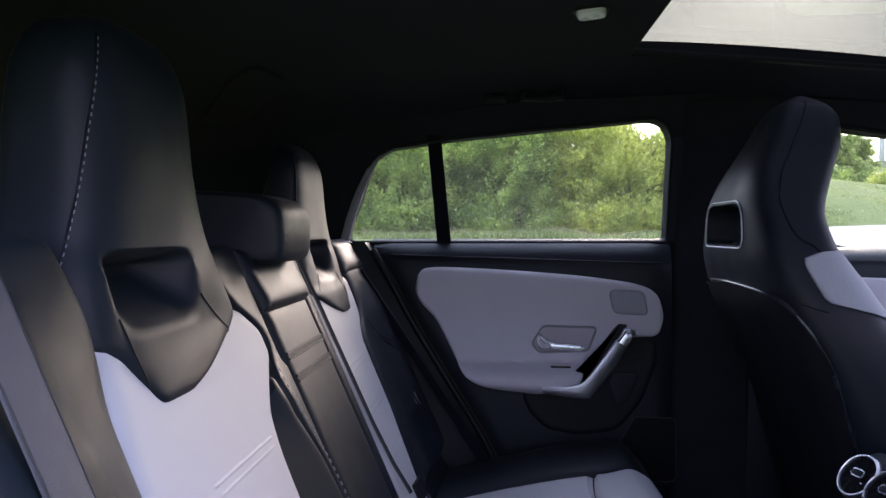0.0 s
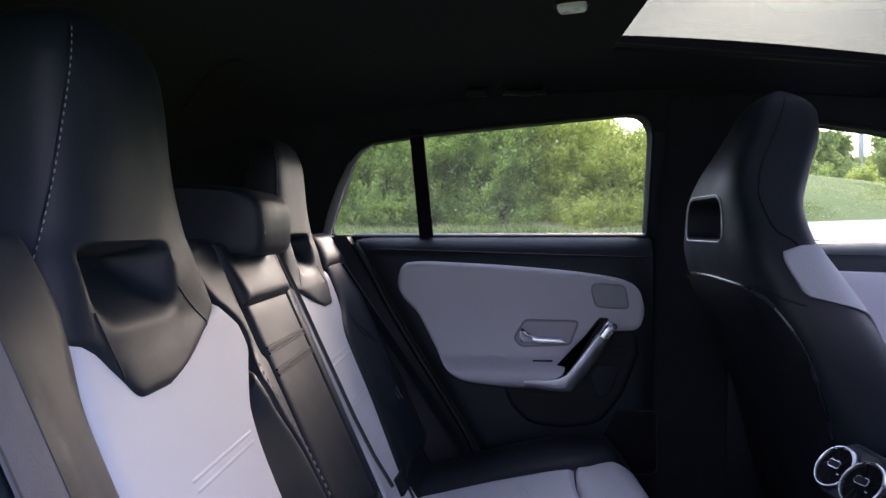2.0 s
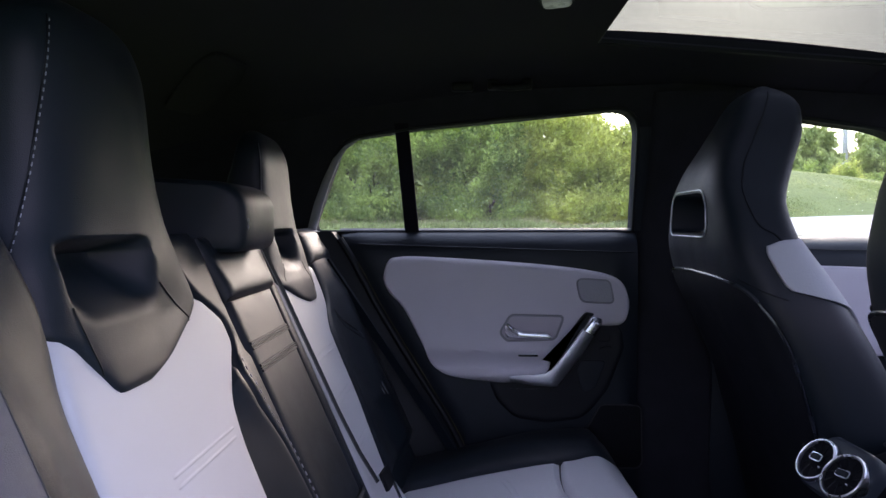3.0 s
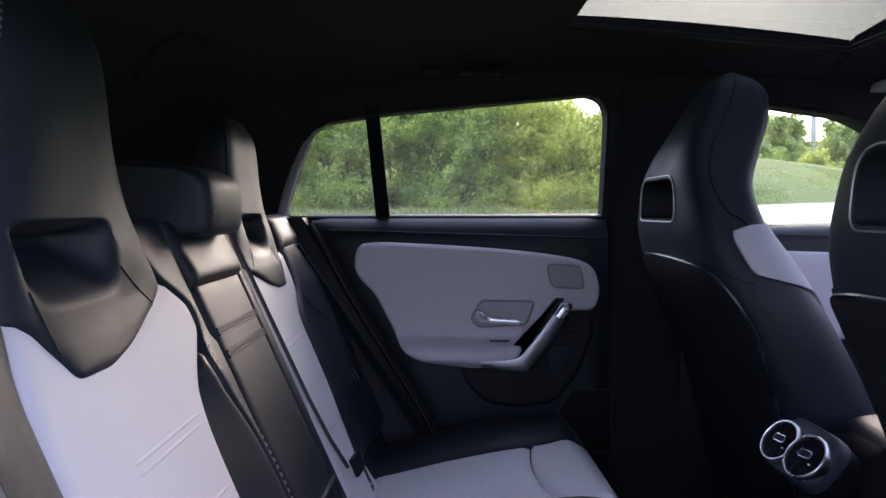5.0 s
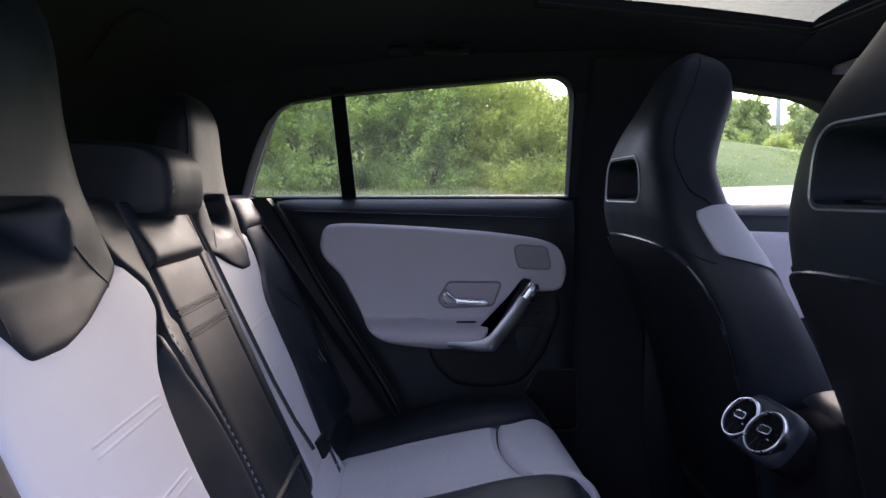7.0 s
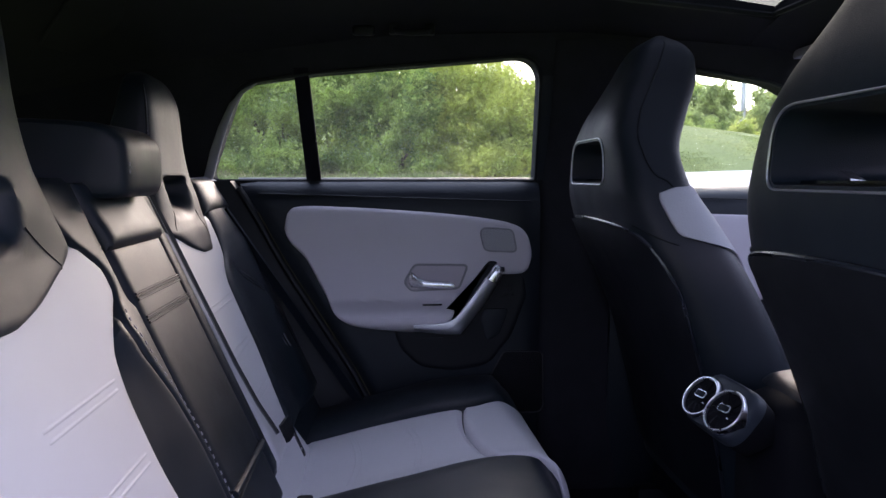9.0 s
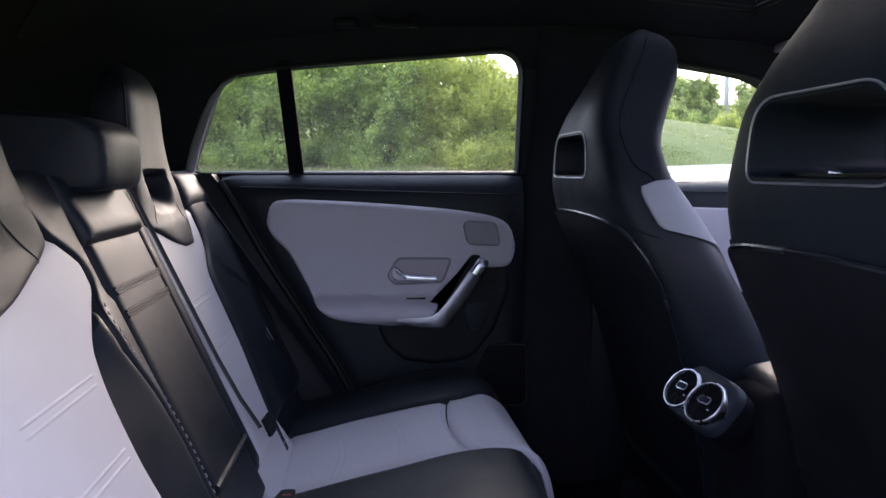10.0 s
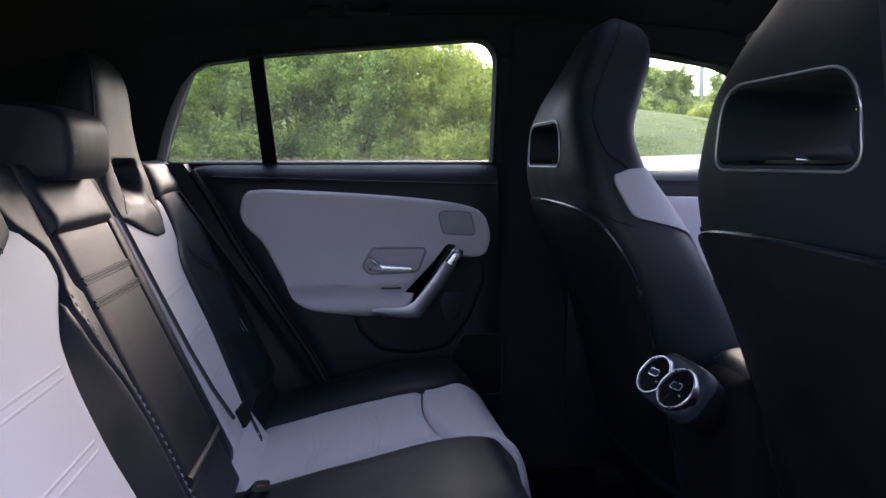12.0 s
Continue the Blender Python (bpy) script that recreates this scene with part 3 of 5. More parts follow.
tagged(part("floor", box(CX0, CX1, -0.78, 0.78, 0.20, 0.26, 0), CARPET), "black carpeted car floor", "floor", kind="structure")
tunnel = [[(x, y, 0.255 + 0.13 * math.exp(-(y / 0.13) ** 4)) for y in steps(-0.3, 0.3, 20)] for x in steps(0.1, 1.6, 4)]
tagged(part("floor_tunnel", skin(tunnel, close=False), CARPET), "black carpeted hump along the floor", "floor", kind="structure")
tagged(part("wall_rear", holed([(-0.70, 0.25), (0.70, 0.25), (0.66, 0.97), (0.56, 1.13), (-0.56, 1.13), (-0.66, 0.97)], [rounded([(-0.52, 0.86), (0.52, 0.86), (0.46, 1.03), (-0.46, 1.03)], 0.05)], lambda y, z, h: (CX0 + 0.02 + h - 0.25 * max(0, 0.97 - z), y, z), -0.05), HEADLINER, smooth=False), "black-lined tailgate with the rear window", "wall", kind="structure")
tagged(part("dashboard", skin([[(x, y, z) for x, z in ((1.45, 0.35), (1.38, 0.6), (1.36, 0.82), (1.45, 0.93), (1.9, 0.96), (1.9, 0.3))] for y in steps(-0.7, 0.7, 4)]), SOFT_BLACK), "black soft dashboard below the windscreen", "dashboard", kind="structure")
screen = tagged(part("windscreen", skin([[(x, y, z) for y in steps(-0.58, 0.58, 8)] for x, z in ((1.13, 1.25), (1.45, 1.11), (1.80, 0.955))], close=False), GLASS), "clear sloping windscreen", "window", kind="structure")
screen.visible_shadow = False
tagged(part("boot_floor", box(CX0, -0.34, -0.68, 0.68, 0.55, 0.58, 0), CARPET), "black carpeted boot floor", "floor", kind="structure")


def pane(name, outline, label, grow=0.012):
    ob = tagged(part(name, plate(inset(outline, -grow), lambda x, z, h: (x, side_y(z) + 0.035 + h, z), 0.004, 0.001), GLASS), label, "window", kind="structure")
    ob.visible_shadow = False
    return ob


win1 = pane("window_1", REAR_WINDOW, "clear rear door glass with a fixed quarter light")
win2 = pane("window_2", FRONT_WINDOW, "clear front door glass")
part("divider", skin([[(x, side_y(z) + d, z) for x, d in ((-0.013 - 0.012 * k, -0.004), (0.018 - 0.014 * k, -0.004), (0.016 - 0.014 * k, 0.034), (-0.015 - 0.012 * k, 0.034))] for k, z in ((0, 0.965), (0.5, 1.075), (1, 1.19))]), CARPET, win1, "black felt-lined upright divider bar")
part("seal", tube([(x, side_y(z) - 0.001, z) for x, z in REAR_WINDOW], 0.0045, 6, True), HARD_BLACK, win1, "black rubber seal")
part("seal", tube([(x, side_y(z) - 0.001, z) for x, z in FRONT_WINDOW], 0.0045, 6, True), HARD_BLACK, win2, "black rubber seal")

# pillar trims and the grey cap at the rear corner of the window
tagged(part("trim_middle_pillar", skin([[(0.584 + 0.03 * min(max((0.92 - z) / 0.3, 0), 1) + (0.084 + 0.04 * min(max((0.92 - z) / 0.3, 0), 1)) * math.cos(a), side_y(z) + 0.012 - 0.036 * max(0, math.sin(a)) ** 0.7, z) for a in steps(math.pi, 0, 16)] for z in steps(0.26, 1.245, 14)]), HEADLINER), "soft black trim of the middle pillar", "trim", kind="structure")
tagged(part("trim_window_frame", skin([[(x - 0.058 * (z - 0.964), side_y(z) + d, z) for x, d in ((0.4925, 0.004), (0.4935, -0.004), (0.500, -0.007), (0.514, -0.006), (0.524, 0.004))] for z in steps(0.966, 1.180, 10)]), SOFT_BLACK), "soft black upright of the door's window frame", "trim", kind="structure")
tagged(part("trim_rear_corner", skin([[(-0.29, 0.50, 0.948 + 0.02 * k), (-0.25, 0.60, 0.950 + 0.02 * k), (-0.222, 0.668, 0.950 + 0.024 * k), (-0.205, 0.676, 0.952 + 0.014 * k), (-0.19, 0.66, 0.948 + 0.012 * k), (-0.215, 0.60, 0.945 + 0.012 * k), (-0.25, 0.50, 0.942 + 0.012 * k)] for k in (0, 1)]), PILLAR_GREY), "light grey trim cap at the window's rear corner", "trim", kind="structure")
rim_line = [(-0.224, 0.962), (-0.201, 1.025), (-0.178, 1.075), (-0.154, 1.118), (-0.132, 1.143), (-0.10, 1.160)]
rim_path = [Vector((x, side_y(z) - 0.002, z)) for x, z in rim_line]
rim = tube(rim_path, 0.010, 10)
rim.verts.ensure_lookup_table()
for k, c in enumerate(rim_path):
    for v in rim.verts[k * 10:k * 10 + 10]:
        v.co = c + (v.co - c) * (1.0, 1.0, 0.9, 0.7, 0.45, 0.1)[k]
tagged(part("trim_quarter_rim", rim, PILLAR_GREY), "grey rim of the quarter window", "trim", kind="structure")

# ---------------------------------------------------------------- rear door
door_in = spline([0.25, 0.45, 0.60, 0.70, 0.80, 0.88, 0.92, 0.945, 0.962, 0.972], [0.66, 0.645, 0.635, 0.632, 0.630, 0.630, 0.634, 0.644, 0.665, 0.70])


def door_place(x, z, h):
    return (x, door_in(z) - h, z)


door_rear = spline([0.25, 0.45, 0.537, 0.648, 0.792, 0.943, 0.972], [0.20, 0.135, 0.095, 0.028, -0.06, -0.144, -0.165])


def door_panel(front, rear, name, label, drop=0.0):
    """A door's lower trim: a skin that follows the door's section."""
    rows = []
    for z in steps(0.26, 0.972, 40):
        rows.append([(lambda p: (p[0], p[1], p[2] - drop * max(0, (z - 0.86) / 0.112)))(door_place(rear(z) + (front - rear(z)) * s, z, -0.012 * max(0, 1 - 18 * s) - 0.012 * max(0, 1 - 18 * (1 - s)))) for s in steps(0, 1, 30)])
    bm_ = skin(rows, close=False)
    out_ = bmesh.ops.extrude_face_region(bm_, geom=bm_.faces[:])
    for v in out_["geom"]:
        if isinstance(v, bmesh.types.BMVert):
            v.co.y += 0.05
    return tagged(part(name, bm_, SOFT_BLACK), label, "door", kind="structure")


door1 = door_panel(0.494, door_rear, "door_1", "closed rear car door, soft black trim with grey leather inlay")
door2 = door_panel(1.42, lambda z: 0.655, "door_2", "closed front car door with black trim", 0.020)

in_top = spline([-0.056, -0.05, -0.035, 0.0, 0.056, 0.208, 0.387, 0.44, 0.462, 0.472], [0.868, 0.895, 0.909, 0.912, 0.910, 0.901, 0.882, 0.868, 0.848, 0.815])
in_low = spline([-0.056, -0.050, -0.012, 0.022, 0.046, 0.090, 0.16, 0.205, 0.250, 0.280, 0.300, 0.308, 0.335, 0.372, 0.405, 0.445, 0.462, 0.472], [0.862, 0.845, 0.800, 0.735, 0.690, 0.662, 0.648, 0.643, 0.646, 0.656, 0.680, 0.704, 0.735, 0.762, 0.763, 0.764, 0.772, 0.800])


def inlay_place(x, z, h):
    front = min(max((0.36 - x) / 0.08, 0), 1)
    a, b = min(max((0.712 - z) / 0.034, 0), 1), min(max((0.668 - z) / 0.028, 0), 1)
    ledge = 0.048 * front * a * a * (3 - 2 * a) * (1 - 0.55 * b * b * (3 - 2 * b))
    return (x, door_in(z) - 0.004 - h - ledge, z)


us = sorted(set(steps(-0.056, -0.03, 8) + steps(-0.03, 0.44, 60) + steps(0.44, 0.472, 8)))
part("inlay", pillow(us, in_low, in_top, inlay_place, 0.010, 0.012, 0.02, 40), GREY_LEATHER, door1, "light grey leather inlay")
# stitched seam under the belt
belt_line = [door_place(x, 0.938 - 0.018 * min(max((x + 0.1) / 0.58, 0), 1), 0.001) for x in steps(-0.11, 0.485, 40)]
part("seam", tube(belt_line, 0.0016, 5), HARD_BLACK, door1, "fine black seam under the window")

# tweeter grille
gr = rounded([(0.356, 0.866), (0.428, 0.861), (0.438, 0.812), (0.368, 0.816)], [0.014, 0.016, 0.010, 0.016], 5)
spk = part("speaker_grille", plate(gr, lambda x, z, h: (x, inlay_place(x, z, 0.010)[1] - h, z), 0.003, 0.0015), GRILLE, door1, "small grey perforated speaker grille")
part("rim", tube([(x, inlay_place(x, z, 0.012)[1], z) for x, z in gr], 0.0022, 6, True), PILLAR_GREY, spk)

# inner handle in its recess
hb = rounded([(0.194, 0.748), (0.218, 0.787), (0.332, 0.785), (0.313, 0.735), (0.211, 0.731)], [0.016, 0.014, 0.008, 0.014, 0.016], 5)
bezel = part("handle_recess", plate(hb, lambda x, z, h: (x, inlay_place(x, z, 0.0105)[1] - h, z), 0.0025, 0.001), RECESS, door1, "pinkish grey shallow recess")
part("rim", tube([(x, inlay_place(x, z, 0.0125)[1], z) for x, z in hb], 0.0026, 8, True), PILLAR_GREY, bezel)
lever = []
for k in steps(0, 1, 24):
    x = 0.206 + 0.096 * k
    fin = math.exp(-(k / 0.20) ** 2)
    hz = 0.0080 - 0.001 * k + 0.010 * fin
    cz = 0.7475 + 0.008 * fin - 0.005 * k
    dy = 0.008 + 0.011 * min(1, k / 0.3)
    if k in (0, 1):
        hz *= 0.5
    yb = inlay_place(x, cz, 0.013)[1]
    lever.append([(x, yb - dy * (0.5 + 0.5 * math.copysign(abs(math.cos(t)) ** 0.5, math.cos(t))), cz + hz * math.copysign(abs(math.sin(t)) ** 0.6, math.sin(t))) for t in [2 * math.pi * i / 18 for i in range(18)]])
part("door_handle", skin(lever), CHROME, door1, "satin chrome release lever")
SLOT_Y = inlay_place(0.255, 0.701, 0.010)[1]
part("lock_slot", box(0.234, 0.276, SLOT_Y - 0.0030, SLOT_Y + 0.01, 0.6985, 0.7030, 0.001), GLOSS_BLACK, door1, "narrow dark slot")
# the pull handle: a thin flat toe, a bend and a slanting bar that ends in a cap
pull_top = [(0.214, 0.664), (0.236, 0.6675), (0.262, 0.6685), (0.286, 0.673), (0.300, 0.681), (0.312, 0.694), (0.341, 0.731), (0.366, 0.764), (0.377, 0.779)]
pull_low = [(0.214, 0.653), (0.238, 0.649), (0.266, 0.6455), (0.296, 0.644), (0.312, 0.6445), (0.328, 0.664), (0.3645, 0.709), (0.390, 0.750), (0.402, 0.773)]
rings = []
for i, ((xa, za), (xb, zb)) in enumerate(zip(pull_top, pull_low)):
    out_ = 0.020 * math.sin(math.pi * min(1, (i + 1) / 9))
    a, b = Vector((xa, 0.574 - out_, za)), Vector((xb, 0.581 - out_, zb))
    e = (b - a)
    deep = Vector((0, 0.020 + 0.006 * (i > 4), 0))
    w = e.normalized() * min(0.0035, e.length * 0.2)
    rings.append([a + Vector((0, 0.004, 0)), a + w * 0.35 + Vector((0, 0.0012, 0)), a + w, a + e * 0.5 - Vector((0, 0.0015, 0)), b - w, b - w * 0.35 + Vector((0, 0.0012, 0)), b + Vector((0, 0.004, 0)), b + deep - w, a + deep + w])
pull = part("pull_handle", skin(rings), BRUSHED, door1, "brushed aluminium slanting pull handle")
cap = []
for k, (xa, za, xb, zb, q) in enumerate(((0.3655, 0.763, 0.3885, 0.750, 1.0), (0.3745, 0.775, 0.400, 0.765, 1.0), (0.380, 0.785, 0.4045, 0.7765, 0.95), (0.386, 0.790, 0.404, 0.785, 0.7))):
    c, w_ = Vector(((xa + xb) / 2, 0.5745, (za + zb) / 2)), Vector((xb - xa, 0, zb - za)) / 2
    cap.append([c + w_ * 1.03 * math.copysign(abs(math.cos(t)) ** 0.45, math.cos(t)) + Vector((0, -0.0165 * q, 0)) * math.copysign(abs(math.sin(t)) ** 0.5, math.sin(t)) for t in [2 * math.pi * i / 24 for i in range(24)]])
part("cap", skin(cap), CHROME, pull, "polished cap")
part("grip_backing", skin([[(x, 0.622 - e, z) for x, z in ((0.262, 0.672), (0.309, 0.680), (0.311, 0.704), (0.317, 0.716), (0.370, 0.786), (0.378, 0.793), (0.392, 0.792), (0.385, 0.772), (0.320, 0.690))] for e in (0, 0.028)]), HARD_BLACK, door1, "black hollow behind the pull handle")


# the pocket is a flat floor with a rolled lip, its darker black imitates a hollow's shade, and the loudspeaker mesh
# lies below it
def scooped(outline, deep, lip):
    """Rings from a proud rolled lip to a floor; a negative deep leaves the floor proud."""
    rings_ = []
    for d, h in ((-0.016, -0.003), (-0.012, lip * 0.5), (-0.004, lip), (0.002, lip * 0.8), (0.007, 0.0014), (0.014, -deep), (0.026, -deep)):
        rings_.append([(x, door_in(z) - h, z) for x, z in inset(outline, d)])
    return skin(rings_)


pk = rounded([(0.182, 0.650), (0.200, 0.607), (0.235, 0.572), (0.300, 0.562), (0.372, 0.572), (0.418, 0.632), (0.449, 0.715), (0.444, 0.752), (0.395, 0.758), (0.330, 0.70), (0.285, 0.650)], [0.015, 0.03, 0.04, 0.06, 0.05, 0.06, 0.02, 0.015, 0.02, 0.05, 0.02], 6)
part("pocket", scooped(pk, -0.0012, 0.0022), HARD_BLACK, door1, "black hard plastic door pocket with a rolled lip, hollow's shade in its colour")
part("pocket_panel", plate(rounded([(0.362, 0.668), (0.371, 0.687), (0.424, 0.687), (0.402, 0.628), (0.375, 0.615)], [0.008, 0.006, 0.008, 0.02, 0.01], 5), lambda x, z, h: (x, door_in(z) + 0.002 - h, z), 0.0050, 0.0018), SOFT_BLACK, door1, "dark grey flat inside the pocket")
sp = rounded([(0.330, 0.45), (0.3555, 0.49), (0.380, 0.53), (0.414, 0.592), (0.500, 0.590), (0.505, 0.45)], [0.02, 0.05, 0.05, 0.016, 0.014, 0.02], 6)
loud = part("loudspeaker_cover", plate(sp, lambda x, z, h: (x, door_in(z) - h, z), 0.004, 0.003), MESH, door1, "black perforated loudspeaker cover")
# a paler rim colour stands in for the highlight along the edge
part("rim", tube([(x, door_in(z) - 0.0045, z) for x, z in sp], 0.0016, 8, True), BELT, loud)
# front door inlay
part("inlay", pillow(steps(0.70, 1.3, 20), lambda x: 0.70, lambda x: 0.897 - 0.03 * (x - 0.7), lambda x, z, h: (x, door_in(z) - 0.004 - h, z), 0.01, 0.012, 0.02, 12), GREY_LEATHER, door2, "light grey leather inlay")
part("seam", tube([door_place(x, 0.93 - 0.02 * (x - 0.66), 0.001) for x in steps(0.66, 1.4, 20)], 0.0016, 5), HARD_BLACK, door2)
# sill and wheel arch behind the door, below the window's corner
arch = []
for z in steps(0.40, 0.965, 26):
    xr = door_rear(z) - 0.006
    arch.append([(xr, 0.652 + 0.02, z), (xr - 0.004, 0.642, z), (xr - 0.03, 0.634, z), (xr - 0.12, 0.622, z), (xr - 0.22, 0.60, z)])
tagged(part("trim_wheel_arch", skin(arch, close=False), HARD_BLACK), "soft black trim over the rear wheel arch", "trim", kind="structure")
tagged(part("trim_door_seal", tube([(door_rear(z) - 0.003, 0.634, z) for z in steps(0.42, 0.95, 30)], 0.008, 8), HARD_BLACK), "black rubber seal along the rear door's edge", "trim", kind="structure")
# an added olive tube imitates the reflection along the door seam
tagged(part("trim_shut_glint", tube([(door_rear(z) + 0.007, 0.632, z) for z in steps(0.44, 0.90, 26)], 0.0011, 5), OLIVE_GLINT), "thin olive line painted as a reflection along the door's shut edge", "trim", kind="structure")

# ---------------------------------------------------------------- rear seat
SV = Vector((-0.4027, 0, 0.9153))
NV = Vector((0.9153, 0, 0.4027))
SEAT_O = Vector((-0.03, 0, 0.562))


def back_place(y, v, h):
    return SEAT_O + SV * v + NV * h + Vector((0, y, 0))


white_in = spline([-0.05, 0.0, 0.06, 0.12, 0.185, 0.24, 0.27, 0.288, 0.308, 0.33, 0.355, 0.372], [0.19, 0.19, 0.190, 0.195, 0.191, 0.175, 0.145, 0.123, 0.101, 0.100, 0.126, 0.150])
white_out = spline([-0.05, 0.0, 0.06, 0.12, 0.185, 0.24, 0.27, 0.288, 0.31, 0.33, 0.355, 0.378], [0.345, 0.356, 0.372, 0.388, 0.394, 0.402, 0.430, 0.458, 0.472, 0.478, 0.480, 0.480])
near_out = spline([-0.05, 0.20, 0.256, 0.30, 0.334, 0.372], [0.476, 0.476, 0.475, 0.468, 0.462, 0.452])
stitch_line = spline([-0.05, 0.017, 0.089, 0.154, 0.22, 0.282], [0.066, 0.066, 0.062, 0.070, 0.095, 0.126])


def relief(m, v):
    """How far the outboard seat's padding stands proud of its base."""
    fade = min(max((0.42 - v) / 0.12, 0), 1)
    outer_b = 0.022 * fade * min(max((m - 0.47) / 0.08, 0), 1) ** 1.5
    return outer_b - 0.007


def rear_seat(side, label):
    root = thing("rear_passenger_seat", label, "car seat", "rear seats", at=(-0.02, side * 0.33, 0.50))

    far = side > 0

    def w_in(v):
        return max(white_in(v), 0.180) if far else white_in(v)

    def w_out(v):
        return white_out(v) if far else near_out(v)

    def place(v, m, h):
        return back_place(side * m, v, relief(m, v) + h)

    # padded core, behind the covers
    rows = []
    for v in steps(-0.10, 0.455, 24):
        drop = 0.06 * max(0, (v - 0.40) / 0.055) ** 2
        ring = []
        for m, h in ((0.075, -0.006), (0.12, -0.004), (0.20, -0.008), (0.33, -0.010), (0.45, -0.006), (0.52, 0.0), (0.60, -0.006), (0.645, -0.05), (0.645, -0.19), (0.075, -0.19)):
            if far and m < 0.2:
                m = max(m, 0.178)
            elif v < 0.29 and m < 0.2:
                m = max(m, stitch_line(v) + 0.004)
            if h > -0.1 and 0.19 < m < 0.46:
                drop_in = 0.10 * min(max((v - 0.31) / 0.03, 0), 1)
            else:
                drop_in = 0.0
            ring.append(back_place(side * m, v, relief(m, v) + h - (drop + drop_in if h > -0.1 else 0)))
        rows.append(ring)
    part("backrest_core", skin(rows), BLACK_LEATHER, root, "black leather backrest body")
    panel = part("centre_panel", pillow(steps(-0.05, 0.372, 46), w_in, w_out, lambda v, m, h: place(v, m, h), 0.007, 0.016, 0.014, 26), WHITE_LEATHER, root, "white leather centre panel")
    # pressed pipes across the white panel
    for k, v0 in enumerate((0.224, 0.214, 0.144, 0.134, 0.062, 0.052)):
        a, b = w_in(v0) + 0.02, white_out(v0) - 0.02
        part("piping", tube([place(v0, a + (b - a) * s, 0.0046 - 0.003 * (s < 0.05 or s > 0.95)) for s in steps(0, 1, 20)], 0.0031, 10), WHITE_LEATHER, panel)
    if not far:
        def tilt(v, m, h):
            a, b = stitch_line(v) + 0.034, max(white_in(v), stitch_line(v) + 0.037)
            q = min(max((m - a) / (b - a), 0), 1)
            fall = min(max((0.284 - v) / 0.05, 0), 1)
            return back_place(side * m, v, h - 0.007 + fall * (0.011 - 0.024 * q))
        part("inner_bolster", pillow(steps(-0.05, 0.284, 36), lambda v: stitch_line(v) + 0.034 * min(max((0.284 - v) / 0.05, 0), 1), lambda v: max(white_in(v) + 0.006, stitch_line(v) + 0.005 + 0.033 * min(max((0.284 - v) / 0.05, 0), 1)), tilt, 0.008, 0.010, 0.012, 14), BLACK_LEATHER, root, "black leather inner bolster")
        strip_out = spline([-0.05, 0.017, 0.089, 0.154, 0.22, 0.262, 0.29, 0.31, 0.33, 0.355, 0.372, 0.40, 0.45], [0.098, 0.098, 0.094, 0.102, 0.124, 0.130, 0.116, 0.099, 0.099, 0.125, 0.150, 0.17, 0.20])

        def strip_place(v, m, h):
            q = min(max((m - 0.066) / max(strip_out(v) - 0.066, 0.01), 0), 1)
            return back_place(side * m, v, h - 0.007 + 0.011 * q * min(max((0.30 - v) / 0.05, 0), 1))
        part("side_strip", pillow(steps(-0.05, 0.45, 44), lambda v: 0.0625 if v < 0.29 else 0.076, strip_out, strip_place, 0.008, 0.009, 0.012, 12), BLACK_LEATHER, root, "narrow black leather strip beside the armrest")
        stitches([strip_place(v, strip_out(v) - 0.007, 0.0094) for v in steps(-0.03, 0.29, 60)], root, r=0.0009)
    if far:
        part("outer_bolster", pillow(steps(-0.05, 0.40, 40), lambda v: w_out(v) + 0.002 if v < 0.375 else 0.482, lambda v: 0.628, lambda v, m, h: place(v, m, h), 0.010, 0.022, 0.02, 18), BLACK_LEATHER, root, "black leather outer bolster")
        for dv in (0, 0.012):
            part("seam", tube([place(v + dv, m, 0.0098) for v, m in zip((0.262, 0.236, 0.192, 0.126, 0.05), (0.478, 0.494, 0.543, 0.575, 0.592))], 0.0014, 6), PIPED, root, "glossy black seam")
    else:
        bolster_in = spline([-0.05, 0.30, 0.372, 0.40, 0.44, 0.482], [0.478, 0.471, 0.455, 0.452, 0.456, 0.470])
        part("outer_bolster", pillow(steps(-0.05, 0.482, 56), bolster_in, lambda v: 0.64, lambda v, m, h: place(v, m, h * (1 + 0.5 * min(max((v - 0.33) / 0.06, 0), 1)) - 0.05 * max(0, (v - 0.45) / 0.032) ** 2), 0.011, 0.026, 0.03, 20), BLACK_LEATHER, root, "black leather outer bolster")
    if far:
        part("shoulder_panel", pillow(steps(0.375, 0.45, 12), lambda v: 0.179, lambda v: 0.183 + max(0, v - 0.39) * 0.4, lambda v, m, h: place(v, m, h), 0.008, 0.012, 0.014, 12), BLACK_LEATHER, root, "black leather shoulder panel")
        part("shoulder_pad", pillow(steps(0.37, 0.462, 14), lambda v: 0.47, lambda v: 0.64, lambda v, m, h: place(v, m, h - 0.05 * max(0, (v - 0.43) / 0.032) ** 2), 0.016, 0.03, 0.03, 14), BLACK_LEATHER, root, "black leather shoulder pad")

    # the headrest: shield, flanks and crown are one padded body with a hollow pressed into it
    low_z, low_in, low_out = (0.838, 0.842, 0.847, 0.857, 0.874, 0.886), (0.350, 0.336, 0.315, 0.270, 0.215, 0.178), (0.376, 0.392, 0.402, 0.412, 0.429, 0.441)
    crown = 1.142 if far else 1.182

    def lift(z):
        return 0.90 + (z - 0.90) * (crown - 0.90) / 0.278
    cy, wider = (0.318, 0.97) if far else (0.312, 1.06)
    up_z = [lift(z) for z in (0.90, 0.94, 0.985, 1.04, 1.12, 1.15, 1.168, 1.178)]
